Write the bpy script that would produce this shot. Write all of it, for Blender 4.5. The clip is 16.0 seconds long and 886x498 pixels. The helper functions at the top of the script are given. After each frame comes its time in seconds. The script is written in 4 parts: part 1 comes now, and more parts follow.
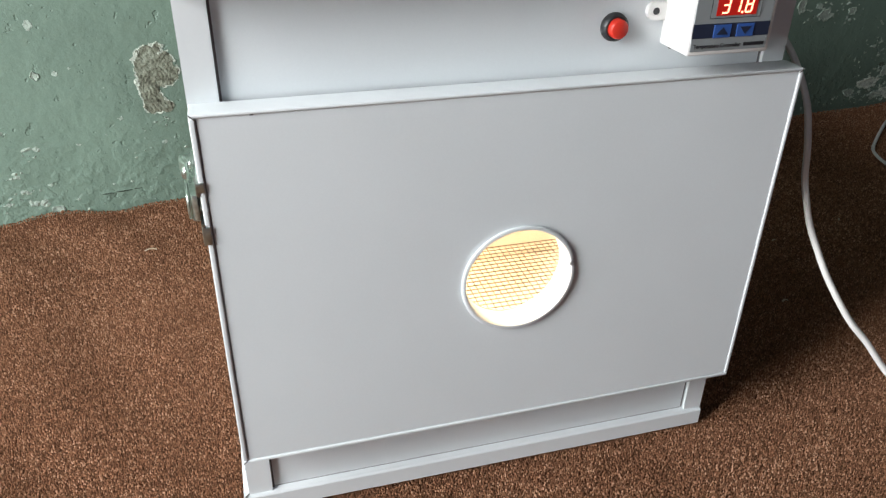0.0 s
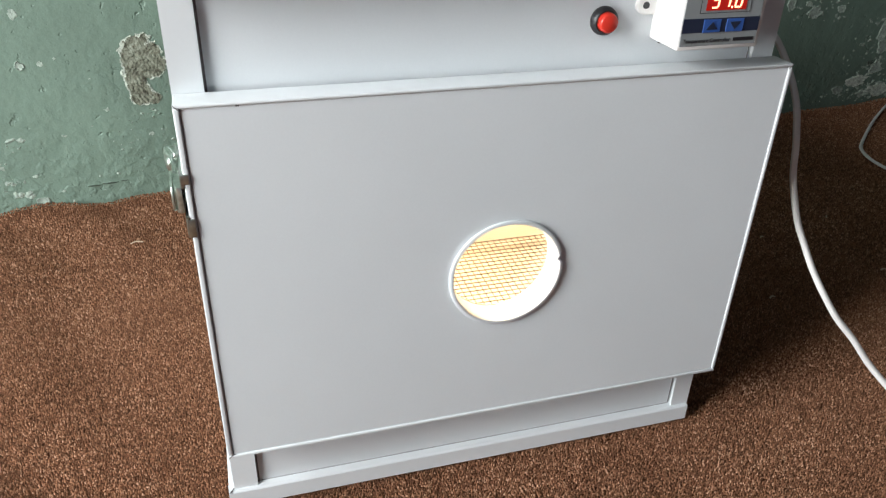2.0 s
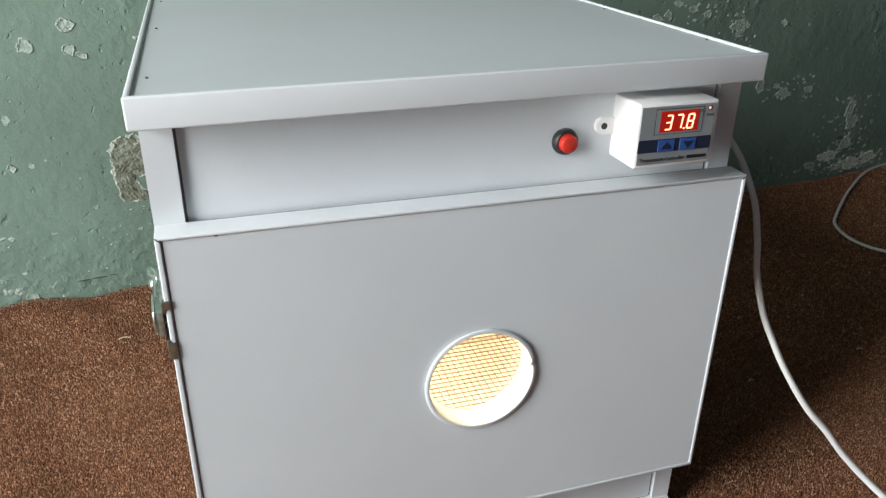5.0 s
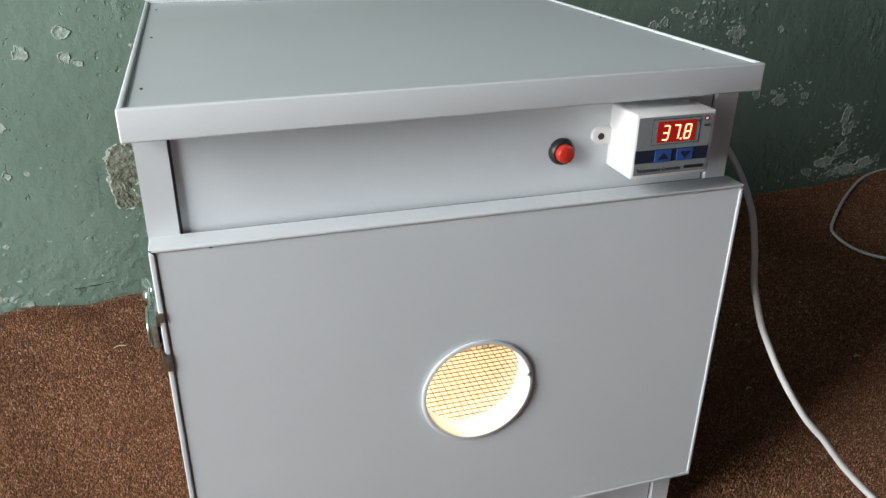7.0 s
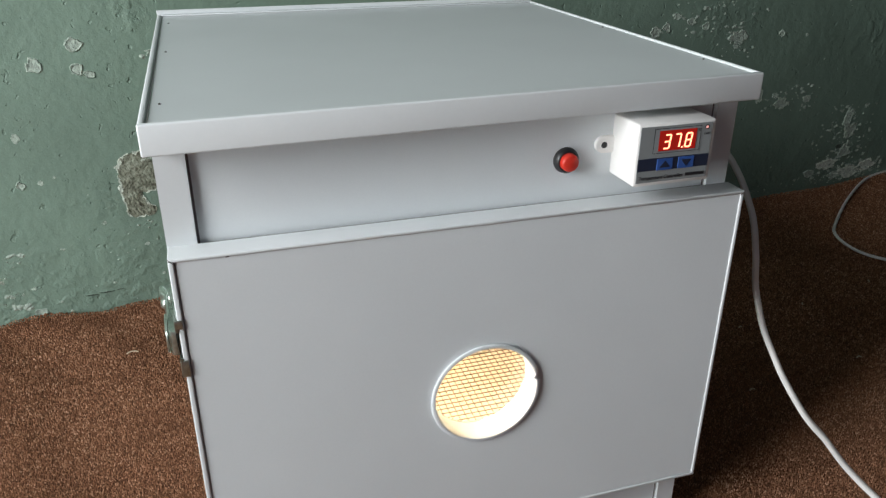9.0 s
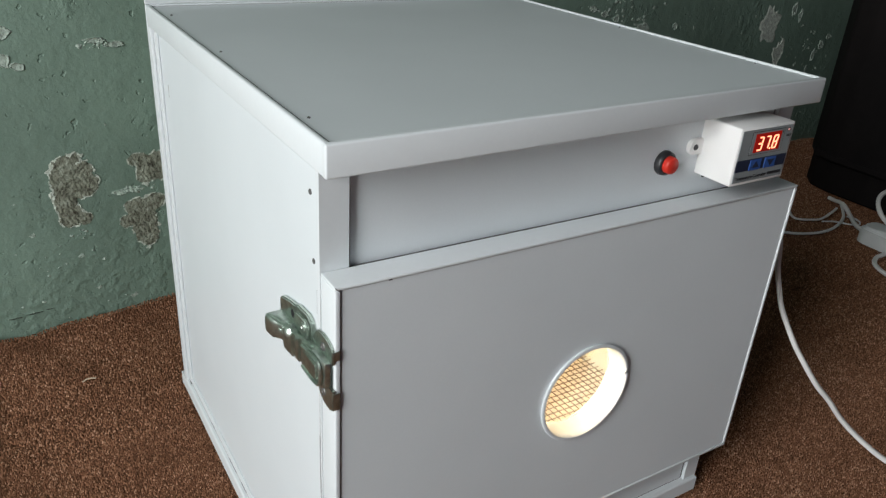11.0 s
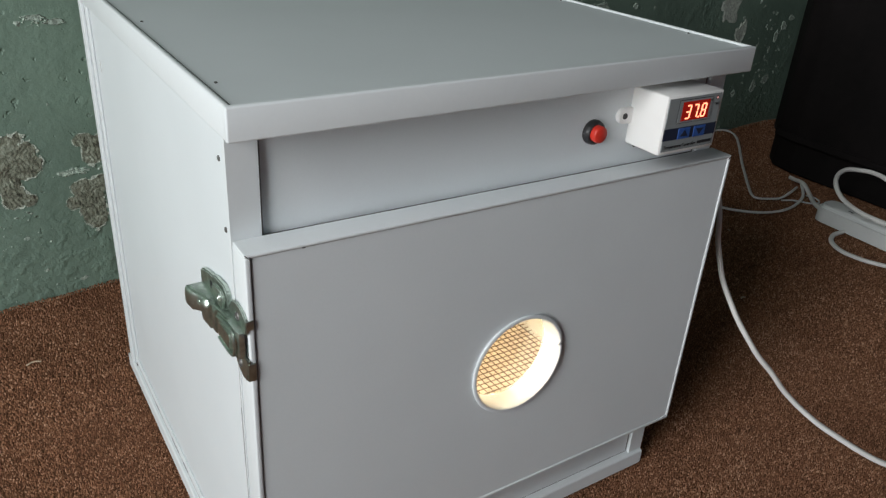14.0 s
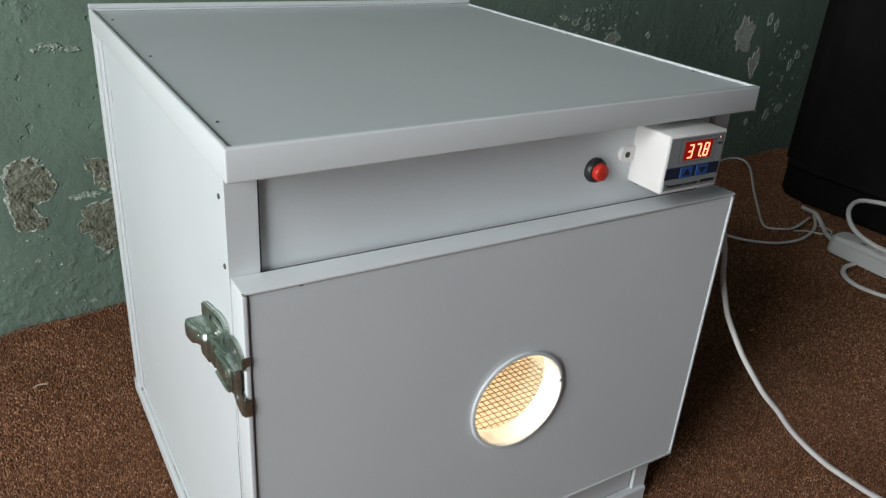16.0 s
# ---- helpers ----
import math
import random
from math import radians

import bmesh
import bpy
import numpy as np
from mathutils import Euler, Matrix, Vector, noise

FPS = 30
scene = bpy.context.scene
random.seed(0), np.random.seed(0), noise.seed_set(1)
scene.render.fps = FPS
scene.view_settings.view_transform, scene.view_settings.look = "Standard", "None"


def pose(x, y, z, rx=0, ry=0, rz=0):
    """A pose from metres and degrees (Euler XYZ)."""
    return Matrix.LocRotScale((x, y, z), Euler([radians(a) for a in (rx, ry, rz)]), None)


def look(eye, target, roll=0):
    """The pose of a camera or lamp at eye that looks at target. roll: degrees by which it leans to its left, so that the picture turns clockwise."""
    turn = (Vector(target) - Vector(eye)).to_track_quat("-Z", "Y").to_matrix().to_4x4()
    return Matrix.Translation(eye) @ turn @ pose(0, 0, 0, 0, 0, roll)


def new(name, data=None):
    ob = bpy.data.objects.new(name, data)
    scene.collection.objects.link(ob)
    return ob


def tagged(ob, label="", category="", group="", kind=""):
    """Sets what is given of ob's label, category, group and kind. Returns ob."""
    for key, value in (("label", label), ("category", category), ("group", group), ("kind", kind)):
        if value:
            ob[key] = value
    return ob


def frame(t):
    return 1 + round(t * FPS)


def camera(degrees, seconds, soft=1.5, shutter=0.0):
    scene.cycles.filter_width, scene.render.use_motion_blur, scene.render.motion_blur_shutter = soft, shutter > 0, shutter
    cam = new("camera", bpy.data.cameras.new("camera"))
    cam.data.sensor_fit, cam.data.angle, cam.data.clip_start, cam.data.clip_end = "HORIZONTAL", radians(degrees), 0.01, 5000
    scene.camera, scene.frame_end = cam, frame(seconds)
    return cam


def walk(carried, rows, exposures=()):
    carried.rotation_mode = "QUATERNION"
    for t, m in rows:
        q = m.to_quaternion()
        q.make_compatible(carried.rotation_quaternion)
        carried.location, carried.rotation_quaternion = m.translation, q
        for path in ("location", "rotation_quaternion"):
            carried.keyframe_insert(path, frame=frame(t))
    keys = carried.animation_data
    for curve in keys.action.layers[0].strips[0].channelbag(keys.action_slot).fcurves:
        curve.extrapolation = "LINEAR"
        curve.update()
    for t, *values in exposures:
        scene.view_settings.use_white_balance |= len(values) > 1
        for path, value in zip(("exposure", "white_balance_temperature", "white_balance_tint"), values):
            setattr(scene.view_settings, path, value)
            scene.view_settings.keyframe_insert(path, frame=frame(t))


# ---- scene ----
cam = camera(60.5, 16.0, soft=1.3, shutter=0.0)
PATH = [
    (0.0, pose(0.0236, -0.4387, 0.4988, 60.07, -0.78, -15.61)),
    (0.5, pose(0.0219, -0.4391, 0.4839, 57.86, -0.78, -15.54)),
    (1.0, pose(0.0194, -0.4352, 0.4698, 56.07, -0.84, -15.50)),
    (1.5, pose(0.0224, -0.4361, 0.4734, 57.18, -0.81, -15.59)),
    (2.0, pose(0.0259, -0.4368, 0.4964, 59.73, -1.47, -16.09)),
    (2.5, pose(0.0311, -0.4376, 0.5092, 61.15, -1.34, -16.39)),
    (3.0, pose(0.0362, -0.4401, 0.5212, 62.53, -1.39, -16.80)),
    (3.5, pose(0.0395, -0.4417, 0.5294, 63.49, -1.30, -17.02)),
    (4.0, pose(0.0387, -0.4423, 0.5337, 63.98, -1.20, -17.06)),
    (4.5, pose(0.0386, -0.4430, 0.5369, 64.40, -0.85, -17.04)),
    (5.0, pose(0.0384, -0.4420, 0.5372, 64.43, -0.60, -17.09)),
    (7.5, pose(0.0421, -0.4379, 0.5410, 64.89, -0.71, -17.46)),
    (8.0, pose(0.0440, -0.4407, 0.5414, 65.00, -0.66, -17.83)),
    (8.5, pose(0.0426, -0.4426, 0.5418, 64.98, -0.28, -17.60)),
    (9.0, pose(0.0337, -0.4492, 0.5492, 64.97, -0.12, -17.18)),
    (9.5, pose(-0.0177, -0.4449, 0.5610, 64.33, -1.16, -19.89)),
    (9.7, pose(-0.0524, -0.4268, 0.5607, 63.83, -1.70, -22.49)),
    (11.8, pose(-0.1622, -0.3392, 0.5503, 63.09, -3.91, -31.96)),
    (12.0, pose(-0.1612, -0.3413, 0.5396, 61.74, -3.88, -31.72)),
    (12.5, pose(-0.1570, -0.3443, 0.5317, 60.45, -3.61, -31.49)),
    (13.0, pose(-0.1462, -0.3550, 0.5356, 61.43, -3.87, -31.93)),
    (13.5, pose(-0.1315, -0.3641, 0.5430, 62.46, -3.65, -32.69)),
    (14.0, pose(-0.1222, -0.3688, 0.5466, 63.13, -3.51, -32.54)),
    (14.5, pose(-0.1195, -0.3695, 0.5507, 64.03, -3.96, -31.89)),
    (15.0, pose(-0.1158, -0.3701, 0.5547, 64.70, -4.37, -32.27)),
    (15.5, pose(-0.1166, -0.3698, 0.5554, 64.63, -4.18, -32.05)),
    (16.0, pose(-0.1120, -0.3702, 0.5588, 64.48, -3.81, -31.18)),
]
EXPOSURES = [(0.0, 0.30), (1.0, 0.38), (1.5, 0.35), (2.5, 0.28), (3.5, 0.19), (5.0, 0.14), (7.5, -0.10), (9.0, -0.14), (9.7, -0.19), (11.8, -0.72), (12.5, -0.76), (13.5, -0.66), (14.5, -0.62), (16.0, -0.60)]
walk(cam, PATH, EXPOSURES)

# ---- world and light ----
world = bpy.data.worlds.new("sky")
scene.world = world
world.use_nodes = True
sky = world.node_tree.nodes.new("ShaderNodeTexSky")
sky.sky_type = "NISHITA"
sky.sun_disc = False
sky.sun_elevation, sky.sun_rotation = radians(40), radians(250)
world.node_tree.nodes["Background"].inputs["Strength"].default_value = 0.1
world.node_tree.links.new(sky.outputs[0], world.node_tree.nodes["Background"].inputs["Color"])


def area_lamp(name, m, w, h, power, colour):
    data = bpy.data.lights.new(name, "AREA")
    data.shape, data.size, data.size_y, data.energy, data.color = "RECTANGLE", w, h, power, colour
    ob = new(name, data)
    ob.matrix_world = m
    return ob


# daylight of the tall opening in the side wall
WY = -0.65
area_lamp("window_light", look((-1.69, WY, 1.10), (-0.69, WY, 1.00)), 0.84, 1.66, 79, (0.97, 1.0, 1.015))


# ---- materials ----
def material(name, colour, rough=0.5, metal=0.0, scale=40.0, vary=0.06, bump=0.05, fine=400.0, dist=0.001, emit=None, strength=0.0, coat=0.0):
    """A surface with two scales of colour variation and a fine relief."""
    m = bpy.data.materials.new(name)
    m.use_nodes = True
    nt = m.node_tree
    b = nt.nodes["Principled BSDF"]
    b.inputs["Roughness"].default_value, b.inputs["Metallic"].default_value = rough, metal
    b.inputs["Coat Weight"].default_value = coat
    tc = nt.nodes.new("ShaderNodeTexCoord")
    n1, n2 = nt.nodes.new("ShaderNodeTexNoise"), nt.nodes.new("ShaderNodeTexNoise")
    n1.inputs["Scale"].default_value, n1.inputs["Detail"].default_value = scale, 4
    n2.inputs["Scale"].default_value, n2.inputs["Detail"].default_value = fine, 3
    for n in (n1, n2):
        nt.links.new(tc.outputs["Object"], n.inputs["Vector"])
    ramp = nt.nodes.new("ShaderNodeValToRGB")
    ramp.color_ramp.elements[0].position, ramp.color_ramp.elements[1].position = 0.3, 0.7
    ramp.color_ramp.elements[0].color = (*[c * (1 - vary) for c in colour], 1)
    ramp.color_ramp.elements[1].color = (*[min(1, c * (1 + vary)) for c in colour], 1)
    mix = nt.nodes.new("ShaderNodeMath")
    mix.operation = "MULTIPLY_ADD"
    mix.inputs[1].default_value = 0.35
    nt.links.new(n2.outputs["Fac"], mix.inputs[0])
    half = nt.nodes.new("ShaderNodeMath")
    half.operation = "MULTIPLY_ADD"
    half.inputs[1].default_value, half.inputs[2].default_value = 0.9, -0.13
    nt.links.new(n1.outputs["Fac"], half.inputs[0])
    nt.links.new(half.outputs[0], mix.inputs[2])
    nt.links.new(mix.outputs[0], ramp.inputs["Fac"])
    nt.links.new(ramp.outputs["Color"], b.inputs["Base Color"])
    if bump:
        bp = nt.nodes.new("ShaderNodeBump")
        bp.inputs["Strength"].default_value, bp.inputs["Distance"].default_value = bump, dist
        nt.links.new(n2.outputs["Fac"], bp.inputs["Height"])
        nt.links.new(bp.outputs["Normal"], b.inputs["Normal"])
    if emit:
        b.inputs["Emission Color"].default_value, b.inputs["Emission Strength"].default_value = (*emit, 1), strength
    return m


PVC = material("white_pvc", (0.740, 0.780, 0.798), 0.42, scale=9, vary=0.025, bump=0.02, fine=700, dist=0.0004)
PVC_TRIM = material("white_pvc_trim", (0.742, 0.776, 0.788), 0.47, scale=14, vary=0.02, bump=0.03, fine=300, dist=0.0004)
PVC_INSIDE = material("inside_board", (0.82, 0.76, 0.69), 0.5, scale=12, vary=0.04, bump=0.05)
CASE = material("white_case_plastic", (0.83, 0.82, 0.80), 0.4, scale=30, vary=0.02, bump=0.12, fine=1500, dist=0.0003)
GAP = material("joint_shadow_rubber", (0.13, 0.12, 0.12), 0.7)
JOINT = material("grey_joint", (0.56, 0.56, 0.56), 0.7)
SEAM = material("dark_seam", (0.34, 0.34, 0.35), 0.7)
# dark grey standing in for the shade in the door gap
GAP_SHADE = material("gap_shade_grey", (0.11, 0.11, 0.115), 0.8)
PLATE = material("grey_label_foil", (0.25, 0.27, 0.275), 0.38, scale=60, vary=0.04, bump=0.02)
NAVY = material("navy_print", (0.018, 0.025, 0.05), 0.4, scale=60, vary=0.05, bump=0)
BLUE = material("blue_print", (0.035, 0.10, 0.34), 0.38, scale=60, vary=0.05, bump=0)
INK = material("black_print", (0.015, 0.015, 0.018), 0.5, bump=0)
SCREEN = material("red_display", (0.10, 0.006, 0.004), 0.25, emit=(1.0, 0.03, 0.02), strength=0.24, bump=0)
DIGIT = material("lit_digit", (0.5, 0.1, 0.05), 0.4, emit=(1.0, 0.36, 0.20), strength=3.2, bump=0)
LED = material("led", (0.75, 0.6, 0.58), 0.2, emit=(1.0, 0.3, 0.25), strength=0.6, bump=0)
BLACK = material("black_plastic", (0.02, 0.02, 0.022), 0.42, scale=50, vary=0.1, bump=0.05)
RED = material("red_button_plastic", (0.62, 0.035, 0.02), 0.36, scale=60, vary=0.05, bump=0.03)
STEEL = material("nickel_steel", (0.58, 0.65, 0.59), 0.35, 1.0, scale=160, vary=0.22, bump=0.12, fine=420, dist=0.0006)
SCREW = material("dark_screw", (0.16, 0.155, 0.15), 0.5, 0.6)
CORD = material("white_cord", (0.86, 0.84, 0.81), 0.45, scale=60, vary=0.06, bump=0.06)
STRIP = material("grey_white_plastic", (0.74, 0.75, 0.74), 0.4, scale=30, vary=0.04, bump=0.04)
DARKWOOD = material("black_stained_wood", (0.008, 0.006, 0.006), 0.7, scale=8, vary=0.4, bump=0.15, fine=60, dist=0.002)
WIRE = material("mesh_wire", (0.13, 0.085, 0.06), 0.5, 0.2)
PLASTER = material("bare_plaster", (0.27, 0.265, 0.21), 0.95, scale=120, vary=0.5, bump=0.7, fine=340, dist=0.003)
ramp = PLASTER.node_tree.nodes["Color Ramp"].color_ramp
ramp.elements[0].position, ramp.elements[0].color = 0.28, (0.075, 0.073, 0.054, 1)
ramp.elements[1].position, ramp.elements[1].color = 0.82, (0.56, 0.59, 0.48, 1)
ramp.elements.new(0.46).color = (0.225, 0.235, 0.176, 1)
ramp.elements.new(0.62).color = (0.310, 0.335, 0.262, 1)
RIM = material("flaked_paint_edge", (0.64, 0.70, 0.61), 0.85, scale=150, vary=0.25, bump=0.6, fine=300, dist=0.002)
CHIP = material("pale_undercoat", (0.42, 0.50, 0.43), 0.85, scale=150, vary=0.30, bump=0.7, fine=260, dist=0.003)
DARKWOOD.node_tree.nodes["Principled BSDF"].inputs["Specular IOR Level"].default_value = 0.2
# grey for the unseen ceiling, set by how much light it returns
CEIL = material("ceiling_paint", (0.15, 0.15, 0.15), 0.8)
SLAB = material("bare_concrete", (0.2, 0.19, 0.18), 0.9, scale=12, vary=0.15)
# unseen walls: blue-grey tints light on the cabinet front, dark grey cuts bounce
BOUNCE_TINT = material("bounce_tint_wall", (0.15, 0.16, 0.225), 0.7, scale=4, vary=0.08)
BOUNCE_CUT = material("bounce_cut_wall", (0.09, 0.09, 0.095), 0.8, scale=4, vary=0.08)
PIT = material("dark_pit", (0.11, 0.14, 0.11), 0.9)
STRAW = material("straw_bit", (0.62, 0.50, 0.36), 0.7)


def wall_paint():
    m = material("green_wall_paint", (0.204, 0.293, 0.232), 0.55, scale=5.0, vary=0.16, bump=0.0)
    nt = m.node_tree
    b = nt.nodes["Principled BSDF"]
    tc = nt.nodes.new("ShaderNodeTexCoord")
    # brush strokes, lumps and pits
    mp = nt.nodes.new("ShaderNodeMapping")
    mp.inputs["Scale"].default_value = (120, 120, 22)
    strokes, lumps, pits = (nt.nodes.new("ShaderNodeTexNoise") for _ in range(3))
    strokes.inputs["Scale"].default_value, lumps.inputs["Scale"].default_value, pits.inputs["Scale"].default_value = 1.0, 24, 88
    lumps.inputs["Roughness"].default_value = 0.62
    lumps.inputs["Detail"].default_value, pits.inputs["Detail"].default_value = 6, 2
    nt.links.new(tc.outputs["Object"], mp.inputs["Vector"])
    nt.links.new(mp.outputs[0], strokes.inputs["Vector"])
    nt.links.new(tc.outputs["Object"], lumps.inputs["Vector"])
    nt.links.new(tc.outputs["Object"], pits.inputs["Vector"])
    add = nt.nodes.new("ShaderNodeMath")
    add.operation = "MULTIPLY_ADD"
    add.inputs[1].default_value = 0.07
    nt.links.new(strokes.outputs["Fac"], add.inputs[0])
    nt.links.new(lumps.outputs["Fac"], add.inputs[2])
    cut = nt.nodes.new("ShaderNodeMapRange")
    cut.inputs[1].default_value, cut.inputs[2].default_value = 0.67, 0.73
    cut.inputs[3].default_value, cut.inputs[4].default_value = 0.0, 0.32
    nt.links.new(pits.outputs["Fac"], cut.inputs[0])
    sub = nt.nodes.new("ShaderNodeMath")
    sub.operation = "SUBTRACT"
    nt.links.new(add.outputs[0], sub.inputs[0])
    nt.links.new(cut.outputs[0], sub.inputs[1])
    # crumbled scabs of paint in scattered areas
    area, scab = nt.nodes.new("ShaderNodeTexNoise"), nt.nodes.new("ShaderNodeTexNoise")
    area.inputs["Scale"].default_value, area.inputs["Detail"].default_value = 7.5, 3
    scab.inputs["Scale"].default_value, scab.inputs["Detail"].default_value = 62, 5
    nt.links.new(tc.outputs["Object"], area.inputs["Vector"])
    nt.links.new(tc.outputs["Object"], scab.inputs["Vector"])
    where, edge = nt.nodes.new("ShaderNodeMapRange"), nt.nodes.new("ShaderNodeMapRange")
    where.inputs[1].default_value, where.inputs[2].default_value = 0.53, 0.66
    edge.inputs[1].default_value, edge.inputs[2].default_value = 0.45, 0.64
    edge.inputs[3].default_value, edge.inputs[4].default_value = 0.0, 0.34
    nt.links.new(area.outputs["Fac"], where.inputs[0])
    nt.links.new(scab.outputs["Fac"], edge.inputs[0])
    raised = nt.nodes.new("ShaderNodeMath")
    raised.operation = "MULTIPLY"
    # the plaster under the paint crumbles along the floor
    split, low, most = nt.nodes.new("ShaderNodeSeparateXYZ"), nt.nodes.new("ShaderNodeMapRange"), nt.nodes.new("ShaderNodeMath")
    nt.links.new(tc.outputs["Object"], split.inputs[0])
    low.inputs[1].default_value, low.inputs[2].default_value = 0.15, 0.03
    nt.links.new(split.outputs["Z"], low.inputs[0])
    most.operation = "MAXIMUM"
    nt.links.new(where.outputs[0], most.inputs[0])
    nt.links.new(low.outputs[0], most.inputs[1])
    nt.links.new(most.outputs[0], raised.inputs[0])
    nt.links.new(edge.outputs[0], raised.inputs[1])
    total = nt.nodes.new("ShaderNodeMath")
    nt.links.new(sub.outputs[0], total.inputs[0])
    nt.links.new(raised.outputs[0], total.inputs[1])
    bp = nt.nodes.new("ShaderNodeBump")
    bp.inputs["Strength"].default_value, bp.inputs["Distance"].default_value = 0.7, 0.005
    nt.links.new(total.outputs[0], bp.inputs["Height"])
    nt.links.new(bp.outputs["Normal"], b.inputs["Normal"])
    return m


WALL = wall_paint()


def carpet_material(name, per_island):
    m = bpy.data.materials.new(name)
    m.use_nodes = True
    nt = m.node_tree
    b = nt.nodes["Principled BSDF"]
    b.inputs["Roughness"].default_value = 0.95
    b.inputs["Specular IOR Level"].default_value = 0.15
    tc = nt.nodes.new("ShaderNodeTexCoord")
    n = nt.nodes.new("ShaderNodeTexNoise")
    n.inputs["Scale"].default_value, n.inputs["Detail"].default_value = 7, 7
    n.inputs["Roughness"].default_value = 0.72
    nt.links.new(tc.outputs["Object"], n.inputs["Vector"])
    ramp = nt.nodes.new("ShaderNodeValToRGB")
    r = ramp.color_ramp
    r.elements[0].position, r.elements[0].color = 0.0, (0.115, 0.053, 0.030, 1)
    r.elements[1].position, r.elements[1].color = 1.0, (0.680, 0.415, 0.270, 1)
    r.elements.new(0.45).color = (0.245, 0.115, 0.062, 1)
    r.elements.new(0.8).color = (0.395, 0.195, 0.110, 1)
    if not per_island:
        # the flat ground between the loops is darkened, painting in the loops' shade
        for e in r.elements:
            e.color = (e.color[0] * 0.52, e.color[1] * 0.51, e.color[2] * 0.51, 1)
    if per_island:
        g = nt.nodes.new("ShaderNodeNewGeometry")
        src = g.outputs["Random Per Island"]
    else:
        f = nt.nodes.new("ShaderNodeTexNoise")
        f.inputs["Scale"].default_value = 330
        nt.links.new(tc.outputs["Object"], f.inputs["Vector"])
        src = f.outputs["Fac"]
    mx = nt.nodes.new("ShaderNodeMath")
    mx.operation = "MULTIPLY_ADD"
    mx.inputs[1].default_value = 0.5
    sh = nt.nodes.new("ShaderNodeMath")
    sh.operation = "MULTIPLY_ADD"
    sh.inputs[1].default_value, sh.inputs[2].default_value = 0.8, -0.12
    nt.links.new(src, sh.inputs[0])
    nt.links.new(n.outputs["Fac"], mx.inputs[0])
    nt.links.new(sh.outputs[0], mx.inputs[2])
    nt.links.new(mx.outputs[0], ramp.inputs["Fac"])
    nt.links.new(ramp.outputs["Color"], b.inputs["Base Color"])
    return m


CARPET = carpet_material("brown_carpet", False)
TUFT = carpet_material("brown_carpet_tuft", True)


def glass_material():
    m = bpy.data.materials.new("clear_pane")
    m.use_nodes = True
    b = m.node_tree.nodes["Principled BSDF"]
    b.inputs["Base Color"].default_value = (1, 1, 1, 1)
    b.inputs["Roughness"].default_value, b.inputs["Transmission Weight"].default_value, b.inputs["IOR"].default_value = 0.02, 1.0, 1.45
    return m


GLASS = glass_material()
BULB = material("lit_bulb", (1, 0.9, 0.7), 0.4, emit=(1.0, 0.76, 0.46), strength=90, bump=0)

# ---- building helpers ----
ORIGIN = {}


def thing(name, at, label, category, group="", kind=""):
    ob = new(name)
    ob.location, ob.empty_display_size = at, 0.05
    ORIGIN[ob.name] = Vector(at)
    return tagged(ob, label, category, group, kind)


def part(name, bm, mat, parent, label="", smooth=False):
    """Links a bmesh, built in world metres, as one mesh under a thing or a part."""
    at = ORIGIN[parent.name] if parent else Vector((0, 0, 0))
    bmesh.ops.translate(bm, verts=bm.verts, vec=-at)
    me = bpy.data.meshes.new(name)
    bm.to_mesh(me)
    bm.free()
    me.materials.append(mat)
    if smooth:
        me.polygons.foreach_set("use_smooth", [True] * len(me.polygons))
        me.set_sharp_from_angle(angle=radians(40))
    ob = new(name, me)
    ob.parent = parent
    ORIGIN[ob.name] = at
    if label:
        tagged(ob, label)
    return ob


def box(x0, x1, y0, y1, z0, z1, bevel=0.0, bm=None, seg=2):
    bm = bm or bmesh.new()
    r = bmesh.ops.create_cube(bm, size=1.0)
    for v in r["verts"]:
        v.co = Vector((x0 + (v.co.x + 0.5) * (x1 - x0), y0 + (v.co.y + 0.5) * (y1 - y0), z0 + (v.co.z + 0.5) * (z1 - z0)))
    if bevel:
        es = {e for v in r["verts"] for e in v.link_edges}
        bmesh.ops.bevel(bm, geom=list(es), offset=bevel, segments=seg, affect="EDGES", profile=0.5)
    return bm


def sweep_profile(pts, axis, a, b, bevel=0.0):
    """A closed outline in the two other axes, extruded along axis from a to b."""
    bm = bmesh.new()

    def place(u, v, w):
        return {"x": (w, u, v), "y": (u, w, v), "z": (u, v, w)}[axis]
    lo = [bm.verts.new(place(u, v, a)) for u, v in pts]
    hi = [bm.verts.new(place(u, v, b)) for u, v in pts]
    n = len(pts)
    for i in range(n):
        bm.faces.new((lo[i], lo[(i + 1) % n], hi[(i + 1) % n], hi[i]))
    bm.faces.new(lo[::-1])
    bm.faces.new(hi)
    bmesh.ops.recalc_face_normals(bm, faces=bm.faces)
    if bevel:
        bmesh.ops.bevel(bm, geom=bm.edges[:], offset=bevel, segments=2, affect="EDGES", profile=0.5, clamp_overlap=True)
    return bm


def placed(bm, m):
    bm.transform(m)
    return bm


